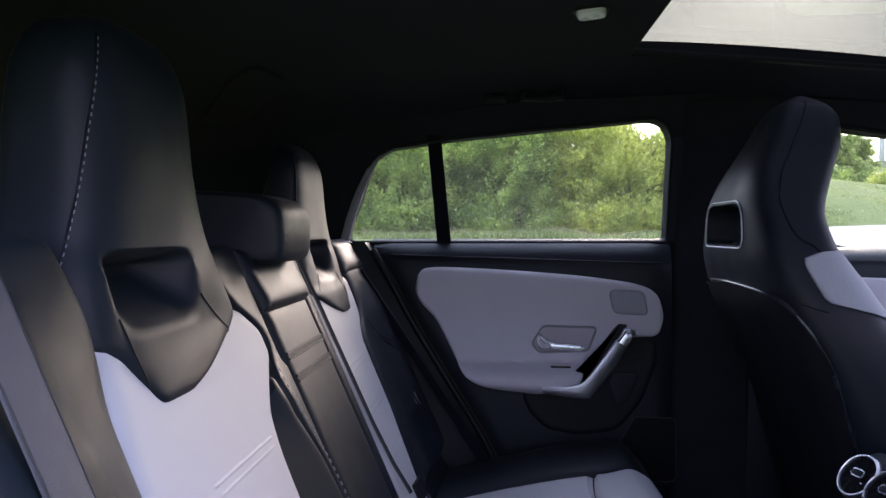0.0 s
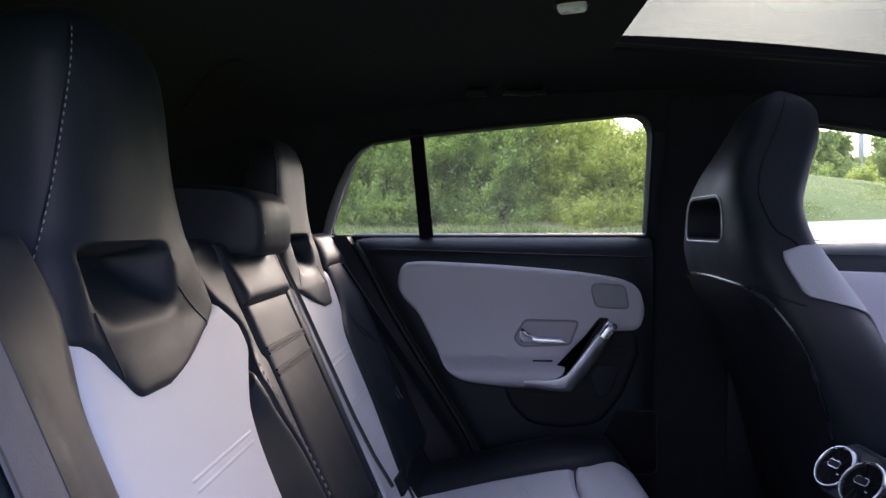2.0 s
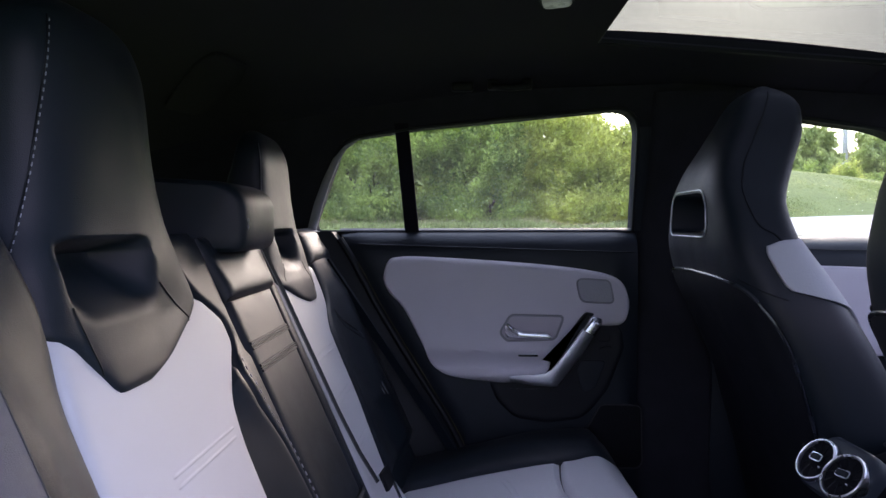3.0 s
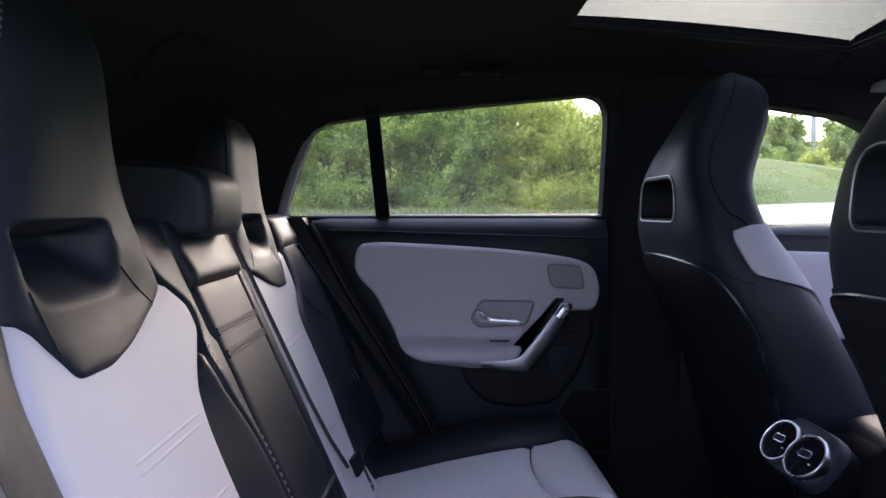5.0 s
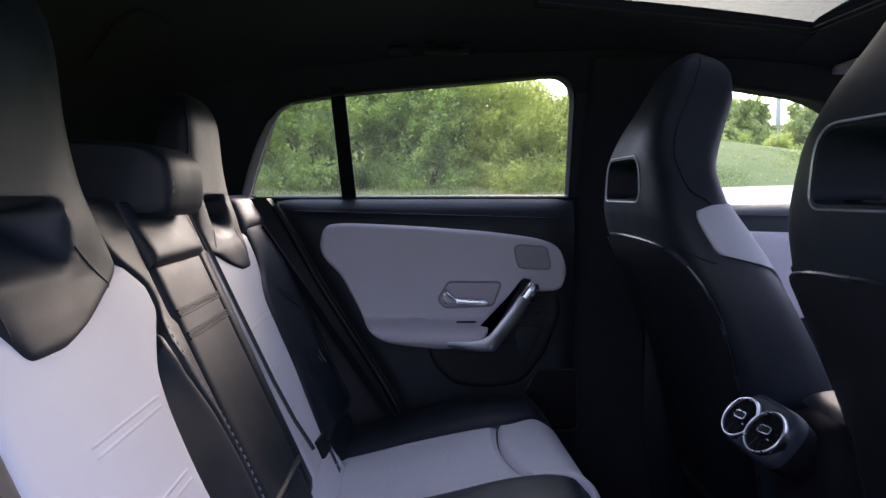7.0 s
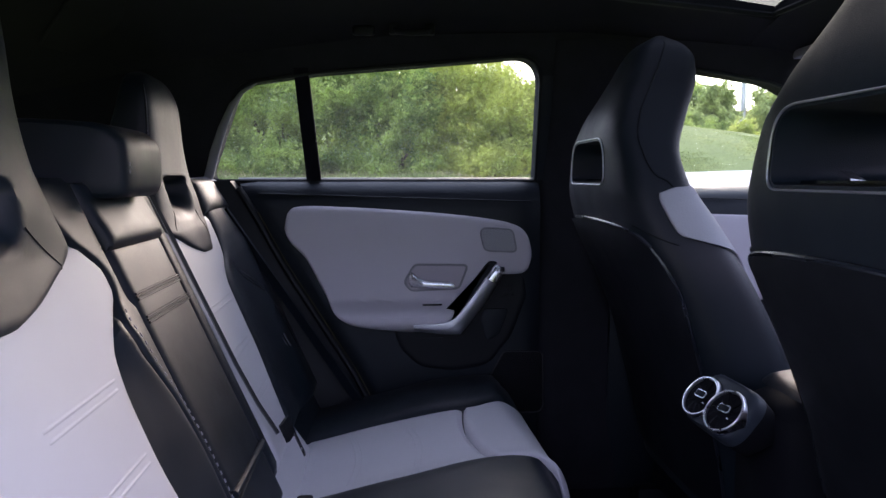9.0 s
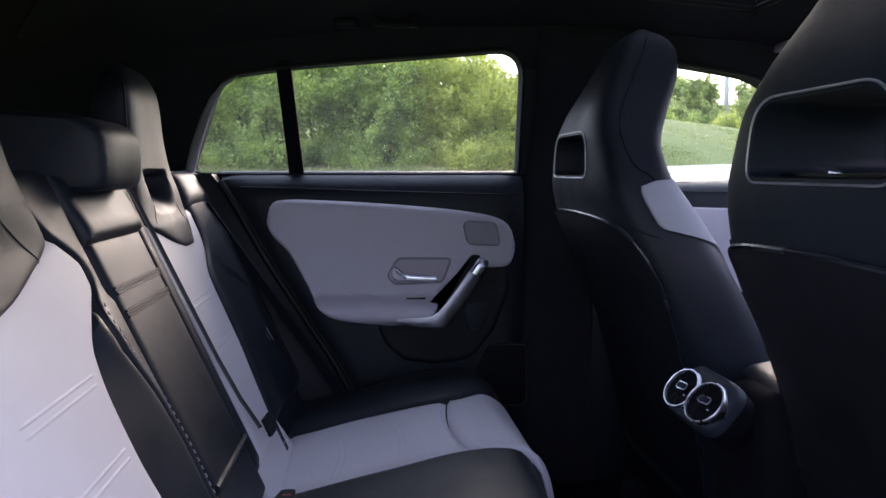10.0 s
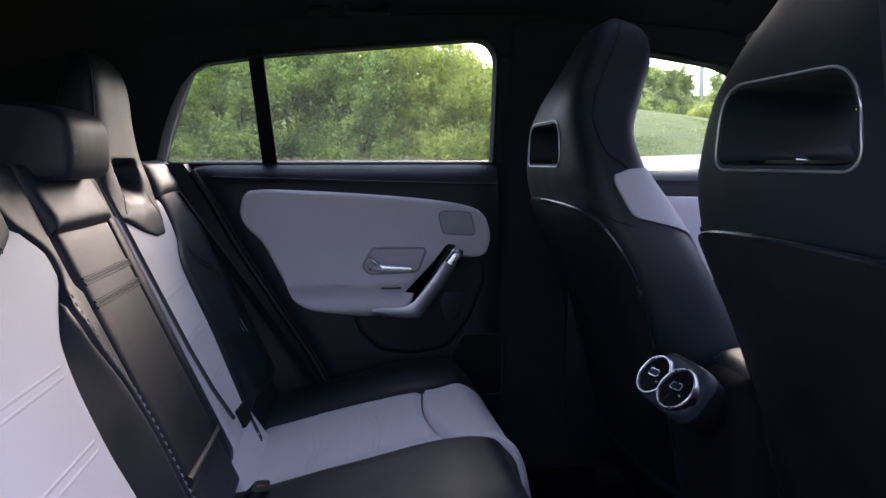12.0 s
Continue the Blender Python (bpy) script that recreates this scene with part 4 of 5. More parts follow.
    up_w = [w * wider for w in (0.150, 0.136, 0.118, 0.106, 0.099, 0.086, 0.062, 0.025)]
    edge_in = spline([*low_z, *up_z], [*low_in, *[cy - w for w in up_w]])
    edge_out = spline([*low_z, *up_z], [*low_out, *[cy + w - (0.012, 0.0, 0, 0, 0, 0, 0, 0)[k] for k, w in enumerate(up_w)]])
    fx = spline([0.838, 0.846, 0.865, 0.885, *up_z], [-0.163, -0.1515, -0.1565, -0.1635, *((-0.171, -0.180, -0.190, -0.197, -0.204, -0.212, -0.222, -0.236) if far else (-0.168, -0.173, -0.183, -0.190, -0.197, -0.204, -0.215, -0.232))])
    bx = spline([0.838, 0.90, *up_z[2:]], [-0.25, -0.285, *((-0.290, -0.282, -0.262, -0.257, -0.254, -0.252) if far else (-0.298, -0.298, -0.292, -0.285, -0.276, -0.262))])
    square = spline([0.838, 0.88, 0.95, 1.2], [7.0, 6.0, 4.6, 4.2] if far else [7.0, 6.0, 3.8, 3.4])
    hc, hhalf, htop = (0.300, 0.052, 0.966) if far else (0.352, 0.062, 0.964)

    def hollow(m, z):
        """How deep the hollow is: it ramps in from below and ends sharply on top."""
        a = min(max((z - 0.898) / (htop - 0.012 - 0.898), 0), 1)
        b = min(max((htop + 0.010 - z) / 0.018, 0), 1)
        c = min(max((hhalf + 0.016 - abs(m - hc)) / 0.036, 0), 1)
        return 0.052 * a * a * (3 - 2 * a) * b * b * (3 - 2 * b) * c * c * (3 - 2 * c)

    def head_x(m, z):
        a, b, e = edge_in(z), edge_out(z), square(z)
        u = min(abs(2 * (m - a) / (b - a) - 1), 1)
        hx = (fx(z) - bx(z)) / 2
        return (fx(z) + bx(z)) / 2 + hx * (1 - u ** e) ** (1 / e) - hollow(m, z)
    rings = []
    for z in sorted(set(steps(0.838, 0.955, 34) + steps(0.955, 0.977, 14) + steps(0.977, crown - 0.03, 30) + steps(crown - 0.03, crown, 14))):
        a, b, e = edge_in(z), edge_out(z), square(z)
        hx, cx_ = (fx(z) - bx(z)) / 2, (fx(z) + bx(z)) / 2
        ring = []
        for i in range(57):
            m = (a + b) / 2 - (b - a) / 2 * math.cos(math.pi * i / 56)
            ring.append((head_x(m, z), side * m, z))
        for i in range(1, 20):
            m = (a + b) / 2 + (b - a) / 2 * math.cos(math.pi * i / 20)
            u = abs(2 * (m - a) / (b - a) - 1)
            ring.append((cx_ - hx * (1 - u ** e) ** (1 / e), side * m, z))
        rings.append(ring)
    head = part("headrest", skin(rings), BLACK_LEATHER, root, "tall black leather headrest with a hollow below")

    def on_head(m, z, h=0.0003):
        return (head_x(m, z) + h, side * m, z)
    ways = (((0.272, 0.926), (0.262, 0.918), (0.240, 0.902), (0.200, 0.876)), ((0.424, 0.918), (0.420, 0.902), (0.413, 0.880), (0.408, 0.862)))
    if far:
        ways = (((0.250, 0.930), (0.238, 0.915), (0.215, 0.890)), ((0.368, 0.915), (0.385, 0.893), (0.398, 0.866)))
    for w in ways:
        mm, zz = spline(range(len(w)), [q[0] for q in w]), spline(range(len(w)), [q[1] for q in w])
        part("seam", tube([on_head(mm(k), zz(k)) for k in steps(0, len(w) - 1, 16)], 0.0005 if far else 0.0010, 5), HARD_BLACK, head)
    back_off = spline([0.955, lift(0.98), lift(1.05), lift(1.13), lift(1.155)], [0.036, 0.030, 0.018, 0.009, 0.008] if not far else [0.022, 0.018, 0.012, 0.008, 0.007])

    def on_side(z, out):
        """A line down the headrest's inner or outer side, a little behind its front."""
        d, hx, e = back_off(z), (fx(z) - bx(z)) / 2, square(z)
        y = (edge_out(z) - edge_in(z)) / 2 * (1 - min(1, abs(1 - d / hx)) ** e) ** (1 / e)
        return (fx(z) - d, side * (edge_out(z) + edge_in(z)) / 2 - y + out, z)
    top_z = lift(1.15)
    line = [on_side(z, 0) for z in steps(0.955, top_z, 30)]
    part("seam", tube(line, 0.0012, 5), HARD_BLACK, head)
    stitches([(x + 0.002, y - 0.0004, z) for x, y, z in line], root, length=0.003, gap=0.0025, r=0.0006)
    return root


rear_seat(-1, "outer rear seat back, white leather centre, black bolsters and headrest")
rear_seat(1, "outer rear seat back, white leather centre, beside the closed door")

# middle section with folded armrest
mid = thing("centre_passenger_seat", "black leather middle seat back with folded-up armrest", "car seat", at=(-0.05, 0.037, 0.50))
part("backrest_core", skin([[back_place(y, v, h - 0.01) for y, h in ((-0.095, -0.004), (-0.06, -0.008), (0.14, -0.008), (0.17, -0.004), (0.17, -0.14), (-0.095, -0.14))] for v in steps(-0.10, 0.44, 12)]), BLACK_LEATHER, mid, "black leather backrest body")
arm = part("armrest", pillow(steps(0.010, 0.360, 42), lambda v: -0.062, lambda v: 0.138, lambda v, y, h: back_place(y, v, h - 0.010), 0.012, 0.014, 0.016, 22), BLACK_LEATHER, mid, "folded black leather armrest")
for v0 in (0.2895, 0.259):
    # a proud black tube draws the groove's shade between the two seams
    part("groove", tube([back_place(y, v0, 0.0020) for y in steps(-0.056, 0.134, 16)], 0.0012, 6), HARD_BLACK, arm, "thin black line painted as the shade in a groove")
    for dv in (-0.0038, 0.0038):
        part("seam", tube([back_place(y, v0 + dv, 0.0018) for y in steps(-0.054, 0.132, 16)], 0.0018, 6), BLACK_LEATHER, arm)
part("pull_flap", pillow(steps(-0.08, 0.006, 14), lambda v: -0.058, lambda v: 0.150, lambda v, y, h: back_place(y, v, h - 0.012), 0.010, 0.01, 0.012, 14), BLACK_LEATHER, mid, "black leather pull flap at the armrest's foot")
part("piping", tube([back_place(y, 0.012 - 0.03 * (y - 0.05), 0.0) for y in steps(-0.054, 0.150, 14)], 0.006, 8), BLACK_LEATHER, mid, "rolled black leather edge")
part("upper_pad", pillow(steps(0.352, 0.445, 18), lambda v: -0.068 - 0.15 * (v - 0.35), lambda v: 0.140, lambda v, y, h: back_place(y, v, h - 0.010 + 0.008 * min(1, (0.445 - v) / 0.07)), 0.014, 0.014, 0.02, 20), BLACK_LEATHER, mid, "padded black leather top of the middle seat")
part("side_strip", pillow(steps(-0.05, 0.43, 30), lambda v: 0.1395, lambda v: 0.178, lambda v, y, h: back_place(y, v, h - 0.007), 0.008, 0.010, 0.012, 8), BLACK_LEATHER, mid, "narrow black leather strip")

mh = thing("middle_headrest", "low black leather middle headrest with stitched edge", "headrest", at=(-0.22, 0.035, 0.94))
prof = []
for y, k in ((-0.048, 0.86), (-0.044, 0.95), (-0.036, 1.0), (0.0, 1.0), (0.06, 1.0), (0.095, 1.0), (0.108, 0.96), (0.116, 0.86), (0.119, 0.70)):
    prof.append([(-0.226 + 0.072 * k * math.copysign(abs(math.cos(t)) ** 0.48, math.cos(t)), y, 0.994 + 0.046 * k * math.copysign(abs(math.sin(t)) ** 0.48, math.sin(t)) - 0.010 * math.cos(t)) for t in [2 * math.pi * i / 32 for i in range(32)]])
part("pad", skin(prof), BLACK_LEATHER, mh)
stitches([(-0.226 + 0.0732 * math.copysign(abs(math.cos(t)) ** 0.48, math.cos(t)), -0.0365, 0.994 + 0.0472 * math.copysign(abs(math.sin(t)) ** 0.48, math.sin(t)) - 0.010 * math.cos(t)) for t in steps(-1.45, 1.5, 120)], mh)
for y in (0.0, 0.07):
    part("post", tube([(-0.25, y, 0.90), (-0.25, y, 0.97)], 0.006, 8), CHROME, mh)

# seat cushion: one bench, white centres
cush_z = spline([-0.08, 0.0, 0.15, 0.31, 0.37, 0.41, 0.435, 0.448], [0.440, 0.452, 0.488, 0.520, 0.522, 0.505, 0.468, 0.42])


def cushion_place(x, y, h):
    side_lift = 0.016 * min(max((abs(abs(y) - 0.32) - 0.12) / 0.08, 0), 1)
    skew = 0.022 * min(max((0.44 - abs(y)) / 0.27, 0), 1) * min(max(x / 0.3, 0), 1) * min(max((0.45 - x) / 0.1, 0), 1)
    q = min(max((0.15 - abs(y)) / 0.07, 0), 1)
    back_off = 0.024 * q * q * (3 - 2 * q) * min(max((x - 0.2) / 0.2, 0), 1)
    return Vector((x + skew - back_off, y, cush_z(x) + side_lift + h))


def bowed(x, y, h):
    """The cross seam of the white panels bows back in the middle."""
    q = min(max((abs(y) - 0.15) / 0.30, 0), 1)
    return cushion_place(x - 0.020 * math.sin(math.pi * q) * max(0, 1 - abs(x - 0.305) / 0.13), y, h)


bench = thing("rear_seat_cushion", "rear bench cushion, white leather seats with black bolsters", "car seat", "rear seats", at=(0.18, 0, 0.30))
rows = []
for x in steps(-0.08, 0.452, 34):
    rows.append([cushion_place(x, y, -0.006) for y in steps(-0.62, 0.62, 50)] + [(x - 0.05, 0.62, 0.28), (x - 0.05, -0.62, 0.28)])
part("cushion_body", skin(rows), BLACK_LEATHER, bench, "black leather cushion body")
for s in (1, -1):
    # the inner edge runs on, the outer edge meets the black bolster
    c_in, c_out = spline([-0.04, 0.0, 0.15, 0.31, 0.40, 0.448], [0.138, 0.138, 0.145, 0.162, 0.135, 0.10]), spline([-0.04, 0.0, 0.15, 0.31, 0.38, 0.448], [0.45, 0.455, 0.452, 0.440, 0.462, 0.45])
    lo_ = (lambda x: c_in(x)) if s > 0 else (lambda x: -c_out(x))
    hi_ = (lambda x: c_out(x)) if s > 0 else (lambda x: -c_in(x))
    seat_panel = part("seat_panel", pillow(steps(0.0, 0.304, 26), lo_, hi_, bowed, 0.008, 0.014, 0.014, 22), WHITE_LEATHER, bench, "white leather seat panel")
    part("front_panel", pillow(steps(0.307, 0.449, 26), lo_, hi_, bowed, 0.010, 0.012, 0.014, 22), WHITE_LEATHER, bench, "white leather front roll")
    part("back_roll", pillow(steps(0.505, 0.59, 10), lambda z: lo_(0) + 0.002, lambda z: hi_(0) - 0.03, lambda z, y, h: Vector((-0.018 - 0.40 * (z - 0.52) + h * 0.9 + 0.02 * (0.59 - z) / 0.08, y, z - 0.06)), 0.018, 0.03, 0.02, 16), WHITE_LEATHER, bench, "white leather roll behind the seat")
    for x0 in (0.085, 0.095, 0.185, 0.195):
        part("piping", tube([cushion_place(x0 + 0.012 * math.sin(math.pi * q), (lo_(x0) + 0.05) + (hi_(x0) - lo_(x0) - 0.1) * q, 0.0068) for q in steps(0, 1, 14)], 0.0018, 6), WHITE_LEATHER, seat_panel)
    part("side_bolster", pillow(steps(-0.06, 0.40, 26), (lambda x: c_out(x) + 0.002) if s > 0 else (lambda x: -0.615), (lambda x: 0.615) if s > 0 else (lambda x: -c_out(x) - 0.002), cushion_place, 0.012, 0.03, 0.02, 14), BLACK_LEATHER, bench, "black leather cushion bolster")
part("middle_pad", pillow(steps(-0.05, 0.42, 26), lambda x: -0.132 + 0.03 * max(0, (x - 0.33) / 0.1), lambda x: 0.132 - 0.03 * max(0, (x - 0.33) / 0.1), cushion_place, 0.020, 0.04, 0.02, 18), BLACK_LEATHER, bench, "black leather middle cushion")

# ---------------------------------------------------------------- belts and buckles
belt = thing("middle_seat_belt", "dark woven middle seat belt hanging down the seat back", "seat belt", at=(-0.2, 0.17, 0.55))
path = [(0.172, 0.435, 0.002), (0.178, 0.35, 0.003), (0.181, 0.27, 0.003), (0.181, 0.20, 0.004), (0.181, 0.13, 0.005), (0.184, 0.06, 0.008), (0.198, 0.0, 0.012)]
rows = []
for y, v, h in path:
    a, b = back_place(y - 0.003, v, h), back_place(y + 0.002, v, h + 0.004)
    t_ = NV * 0.0015
    rows.append([a, b, b + t_, a + t_])
part("strap", skin(rows), BELT, belt)
part("strap_edge", tube([back_place(y - 0.0045, v, h + 0.001) for y, v, h in path], 0.0009, 5), BELT_GREY, belt, "paler grey woven edge")
tongue = part("tongue", skin([[back_place(0.208 + dy, v, h) for dy, h in ((-0.018, 0.022), (0.018, 0.028), (0.018, 0.034), (-0.018, 0.028))] for v in (0.012, -0.004, -0.018)]), HARD_BLACK, belt, "black belt tongue")
part("blade", skin([[back_place(0.214 + dy, v, 0.033 + h) for dy, h in ((-0.006, 0), (0.006, 0), (0.006, 0.002), (-0.006, 0.002))] for v in (-0.014, -0.055)]), CHROME, belt, "bright steel blade")
for by in (0.085, -0.12):
    bk = thing("belt_buckle", "black seat belt buckle with red release button", "buckle", "belt buckles", at=(-0.02, by, 0.45))
    part("body", skin([superring(-0.015 + 0.05 * k, by, 0.012, 0.022 - 0.004 * abs(k - 0.5), 0.450 + 0.055 * k, 20, 4) for k in steps(0, 1, 5)]), HARD_BLACK, bk)
    part("button", box(0.028, 0.042, by - 0.004, by + 0.004, 0.503, 0.5052, 0.0015), RED, bk, "red release button")
near_belt = thing("side_seat_belt", "dark woven seat belt lying down the outer bolster", "seat belt", "side belts", at=(-0.15, -0.59, 0.75))
nb = part("strap", skin([[back_place(y, v, h) for y, h in ((-0.572, 0.031), (-0.592, 0.034), (-0.613, 0.031), (-0.613, 0.0295), (-0.592, 0.0325), (-0.572, 0.0295))] for v in steps(-0.08, 0.47, 12)]), BELT_SHEEN, near_belt)
for y in (-0.574, -0.611):
    part("selvage", tube([back_place(y, v, 0.0312) for v in steps(-0.08, 0.47, 12)], 0.0010, 5), BELT, nb)
side_belt = thing("side_seat_belt", "black seat belt guide tab beside the rear door", "seat belt", "side belts", at=(-0.05, 0.55, 0.55))
part("strap", skin([[(-0.18 + 0.28 * k, 0.585, 0.90 - 0.42 * k), (-0.165 + 0.28 * k, 0.575, 0.91 - 0.42 * k), (-0.163 + 0.28 * k, 0.578, 0.912 - 0.42 * k), (-0.178 + 0.28 * k, 0.588, 0.902 - 0.42 * k)] for k in steps(0, 1, 8)]), SOFT_BLACK, side_belt)
for d in (0, 0.007):
    part("tab", tube([(-0.056 + d, 0.530, 0.660), (-0.050 + d, 0.529, 0.648), (-0.042 + d, 0.528, 0.636)], 0.0011, 6), BELT_GREY, side_belt, "small pale tab")


# ---------------------------------------------------------------- front seats
f_back = spline([0.40, 0.50, 0.62, 0.68, 0.80, 0.88, 0.96, 1.02, 1.07, 1.12, 1.16, 1.19, 1.208, 1.220], [0.70, 0.680, 0.648, 0.632, 0.581, 0.541, 0.523, 0.523, 0.536, 0.563, 0.586, 0.602, 0.617, 0.638])
f_front = spline([0.40, 0.50, 0.60, 0.70, 0.809, 0.907, 0.958, 1.012, 1.077, 1.142, 1.175, 1.195, 1.210, 1.220], [0.90, 0.88, 0.850, 0.810, 0.755, 0.695, 0.664, 0.652, 0.674, 0.698, 0.699, 0.690, 0.674, 0.652])
f_hw = spline([0.40, 0.50, 0.62, 0.70, 0.80, 0.88, 0.92, 0.96, 1.02, 1.07, 1.12, 1.16, 1.195, 1.220], [0.24, 0.25, 0.255, 0.252, 0.245, 0.228, 0.214, 0.199, 0.170, 0.142, 0.114, 0.098, 0.074, 0.030])


def front_surface(z, t, h=0.0):
    """A point of the seat back's skin: t turns from the front over the side to the back, in radians."""
    a, b, w = f_back(z), f_front(z), f_hw(z)
    e = 3.6
    c, s = math.cos(t), math.sin(t)
    ux, uy = math.copysign(abs(c) ** (2 / e), c), math.copysign(abs(s) ** (2 / e), s)
    hx = (b - a) / 2
    n = Vector((abs(ux) ** (e - 1) * math.copysign(1, ux) / max(hx, 0.02), abs(uy) ** (e - 1) * math.copysign(1, uy) / max(w, 0.02), 0)).normalized()
    return Vector((a + hx + hx * ux, w * uy, z)) + n * h


def back_x(y, z):
    a, b, w = f_back(z), f_front(z), f_hw(z)
    hx = (b - a) / 2
    q = min(abs(y) / w, 0.999)
    return a + hx - hx * (1 - q ** 3.6) ** (1 / 3.6)


VENT = rounded([(-0.110, 0.9595), (0.110, 0.9595), (0.099, 1.039), (-0.099, 1.039)], [0.020, 0.020, 0.046, 0.046], 10)


def front_seat(label):
    root = thing("front_seat", label, "car seat", "front seats", at=(0.70, 0, 0.26))
    zs = sorted(set(steps(0.40, 1.12, 48) + steps(1.12, 1.220, 20)))
    shell_rings = [[front_surface(z, 2 * math.pi * i / 64) for i in range(64)] for z in zs]
    inner = inset(VENT, 0.004)
    cut = skin([[(x, y * k, 0.998 + (z - 0.998) * k) for y, z in inner] for x, k in ((0.45, 1.0), (0.56, 0.98), (0.62, 0.86), (0.80, 0.80))])
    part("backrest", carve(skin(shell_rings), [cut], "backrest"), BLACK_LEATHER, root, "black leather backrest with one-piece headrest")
    part("headrest_frame", tube([(back_x(y, z) - 0.001, y, z) for y, z in VENT], 0.0013, 8, True), BRUSHED, root, "satin chrome frame round the headrest opening")
    part("opening_shelf", skin([[(x, y, 0.9655 + dz) for y, dz in ((-0.088, 0), (0.088, 0), (0.088, 0.003), (-0.088, 0.003))] for x in (0.548, 0.60, 0.64)]), GLOSS_BLACK, root, "glossy black floor of the opening")
    for y in (-0.072, 0.072):
        part("clip", skin([[(x, y + 0.010 * k * (1 if y < 0 else -1), 0.9685 + dz) for x, dz in ((0.575, 0), (0.590, 0), (0.590, 0.008 - 0.004 * k), (0.575, 0.010 - 0.004 * k))] for k in (0, 1, 2)]), CHROME, root, "small bright metal clip")
    # hard back shell with its piped edge
    half = spline([0.42, 0.60, 0.668, 0.70, 0.75, 0.80, 0.835, 0.860, 0.874, 0.884, 0.891, 0.896, 0.8985], [0.62, 0.66, 0.69, 0.71, 0.77, 0.83, 0.825, 0.78, 0.71, 0.60, 0.42, 0.20, 0.01])

    def shell_place(z, q, h):
        return front_surface(z, math.pi - q * 1.30, h)
    heights = sorted(set(steps(0.42, 0.86, 34) + steps(0.86, 0.8985, 18)))
    part("back_shell", pillow(heights, lambda z: -half(z), half, shell_place, 0.004, 0.010, 0.010, 34), HARD_BLACK, root, "hard black back shell")
    rim_z = [z for z in heights if z > 0.43]
    part("piping", tube([shell_place(z, half(z), 0.003) for z in rim_z] + [shell_place(z, -half(z), 0.003) for z in reversed(rim_z)], 0.0030, 7), PIPED, root, "black piped edge of the shell")
    # seams from the crown down the sides
    for s in (1, -1):
        t_of = spline([0.956, 0.98, 1.016, 1.046, 1.085, 1.124, 1.172, 1.205], [1.50, 1.60, 1.69, 1.78, 1.82, 1.82, 1.76, 1.62])
        part("seam", tube([front_surface(z, s * t_of(z), 0.0006) for z in steps(0.956, 1.205, 44)], 0.0014, 5), HARD_BLACK, root)
        lo_, hi_ = spline([0.70, 0.80, 0.850, 0.866, 0.876, 0.888, 0.930, 0.950, 0.958, 0.962], [0.40, 0.55, 0.85, 1.30, 1.56, 1.62, 1.63, 1.59, 1.44, 1.1]), spline([0.70, 0.962], [0.30, 0.30])
        part("shoulder_panel", pillow(steps(0.74, 0.962, 30), (lambda z: hi_(z)) if s > 0 else (lambda z: -lo_(z)), (lambda z: lo_(z)) if s > 0 else (lambda z: -hi_(z)), lambda z, t, h: front_surface(z, t, h), 0.005, 0.02, 0.006, 26), PERFORATED, root, "white perforated leather shoulder panel")
        part("seam", tube([front_surface(z, s * t, 0.001) for z, t in zip(steps(0.868, 0.895, 10), steps(1.66, 2.35, 10))], 0.0012, 5), HARD_BLACK, root)
    part("front_cover", pillow(steps(0.45, 0.95, 24), lambda z: -0.28, lambda z: 0.28, lambda z, t, h: front_surface(z, t, h), 0.004, 0.03, 0.006, 12), WHITE_LEATHER, root, "white leather front panel")
    # cushion and base
    part("cushion", skin([superring(0.98, 0, 0.24 - 0.03 * abs(k), 0.25 - 0.02 * abs(k), 0.46 + 0.05 * k, 40, 4.5) for k in (-1, -0.7, 0, 0.5, 0.85, 1)]), BLACK_LEATHER, root, "black leather seat cushion")
    part("base", box(0.74, 1.2, -0.22, 0.22, 0.30, 0.42, 0.02), HARD_BLACK, root, "black plastic seat base")
    for y in (-0.2, 0.2):
        part("rail", box(0.70, 1.25, y - 0.02, y + 0.02, 0.255, 0.30, 0.005), HARD_BLACK, root)
    return root


seat_a = front_seat("black leather front seat, chrome-framed headrest opening, white shoulder panel")
seat_a.location.x, seat_a.location.y = 0.696, 0.372
copy_thing(seat_a, Matrix.Translation((0.704, -0.372, 0.26)))

# ---------------------------------------------------------------- centre console
con = thing("centre_console", "black centre console with two round rear air vents", "console", at=(0.85, 0, 0.26))
prof = []
for x, hw_, zt, zb in ((0.668, 0.060, 0.655, 0.45), (0.678, 0.075, 0.668, 0.36), (0.71, 0.088, 0.678, 0.27), (0.80, 0.098, 0.682, 0.27), (1.10, 0.11, 0.690, 0.27), (1.35, 0.11, 0.68, 0.27)):
    ring = []
    for i in range(40):
        t = 2 * math.pi * i / 40
        c, s = math.cos(t), math.sin(t)
        ring.append((x, hw_ * math.copysign(abs(c) ** 0.5, c), (zt + zb) / 2 + (zt - zb) / 2 * math.copysign(abs(s) ** 0.5, s)))
    prof.append(ring)
part("body", skin(prof), SCOOP, con, "matt black console body")


VENT_A, VENT_B = Vector((0.606, 0.040, 0.658)), Vector((0.6095, -0.026, 0.657))
POD_A = (VENT_B - VENT_A).normalized()
POD_N = Vector((-0.76, -0.12, 0.62))
POD_N = (POD_N - POD_A * POD_N.dot(POD_A)).normalized()
POD_B = POD_A.cross(POD_N)
if POD_B.z < 0:
    POD_B = -POD_B
POD_C = (VENT_A + VENT_B) / 2


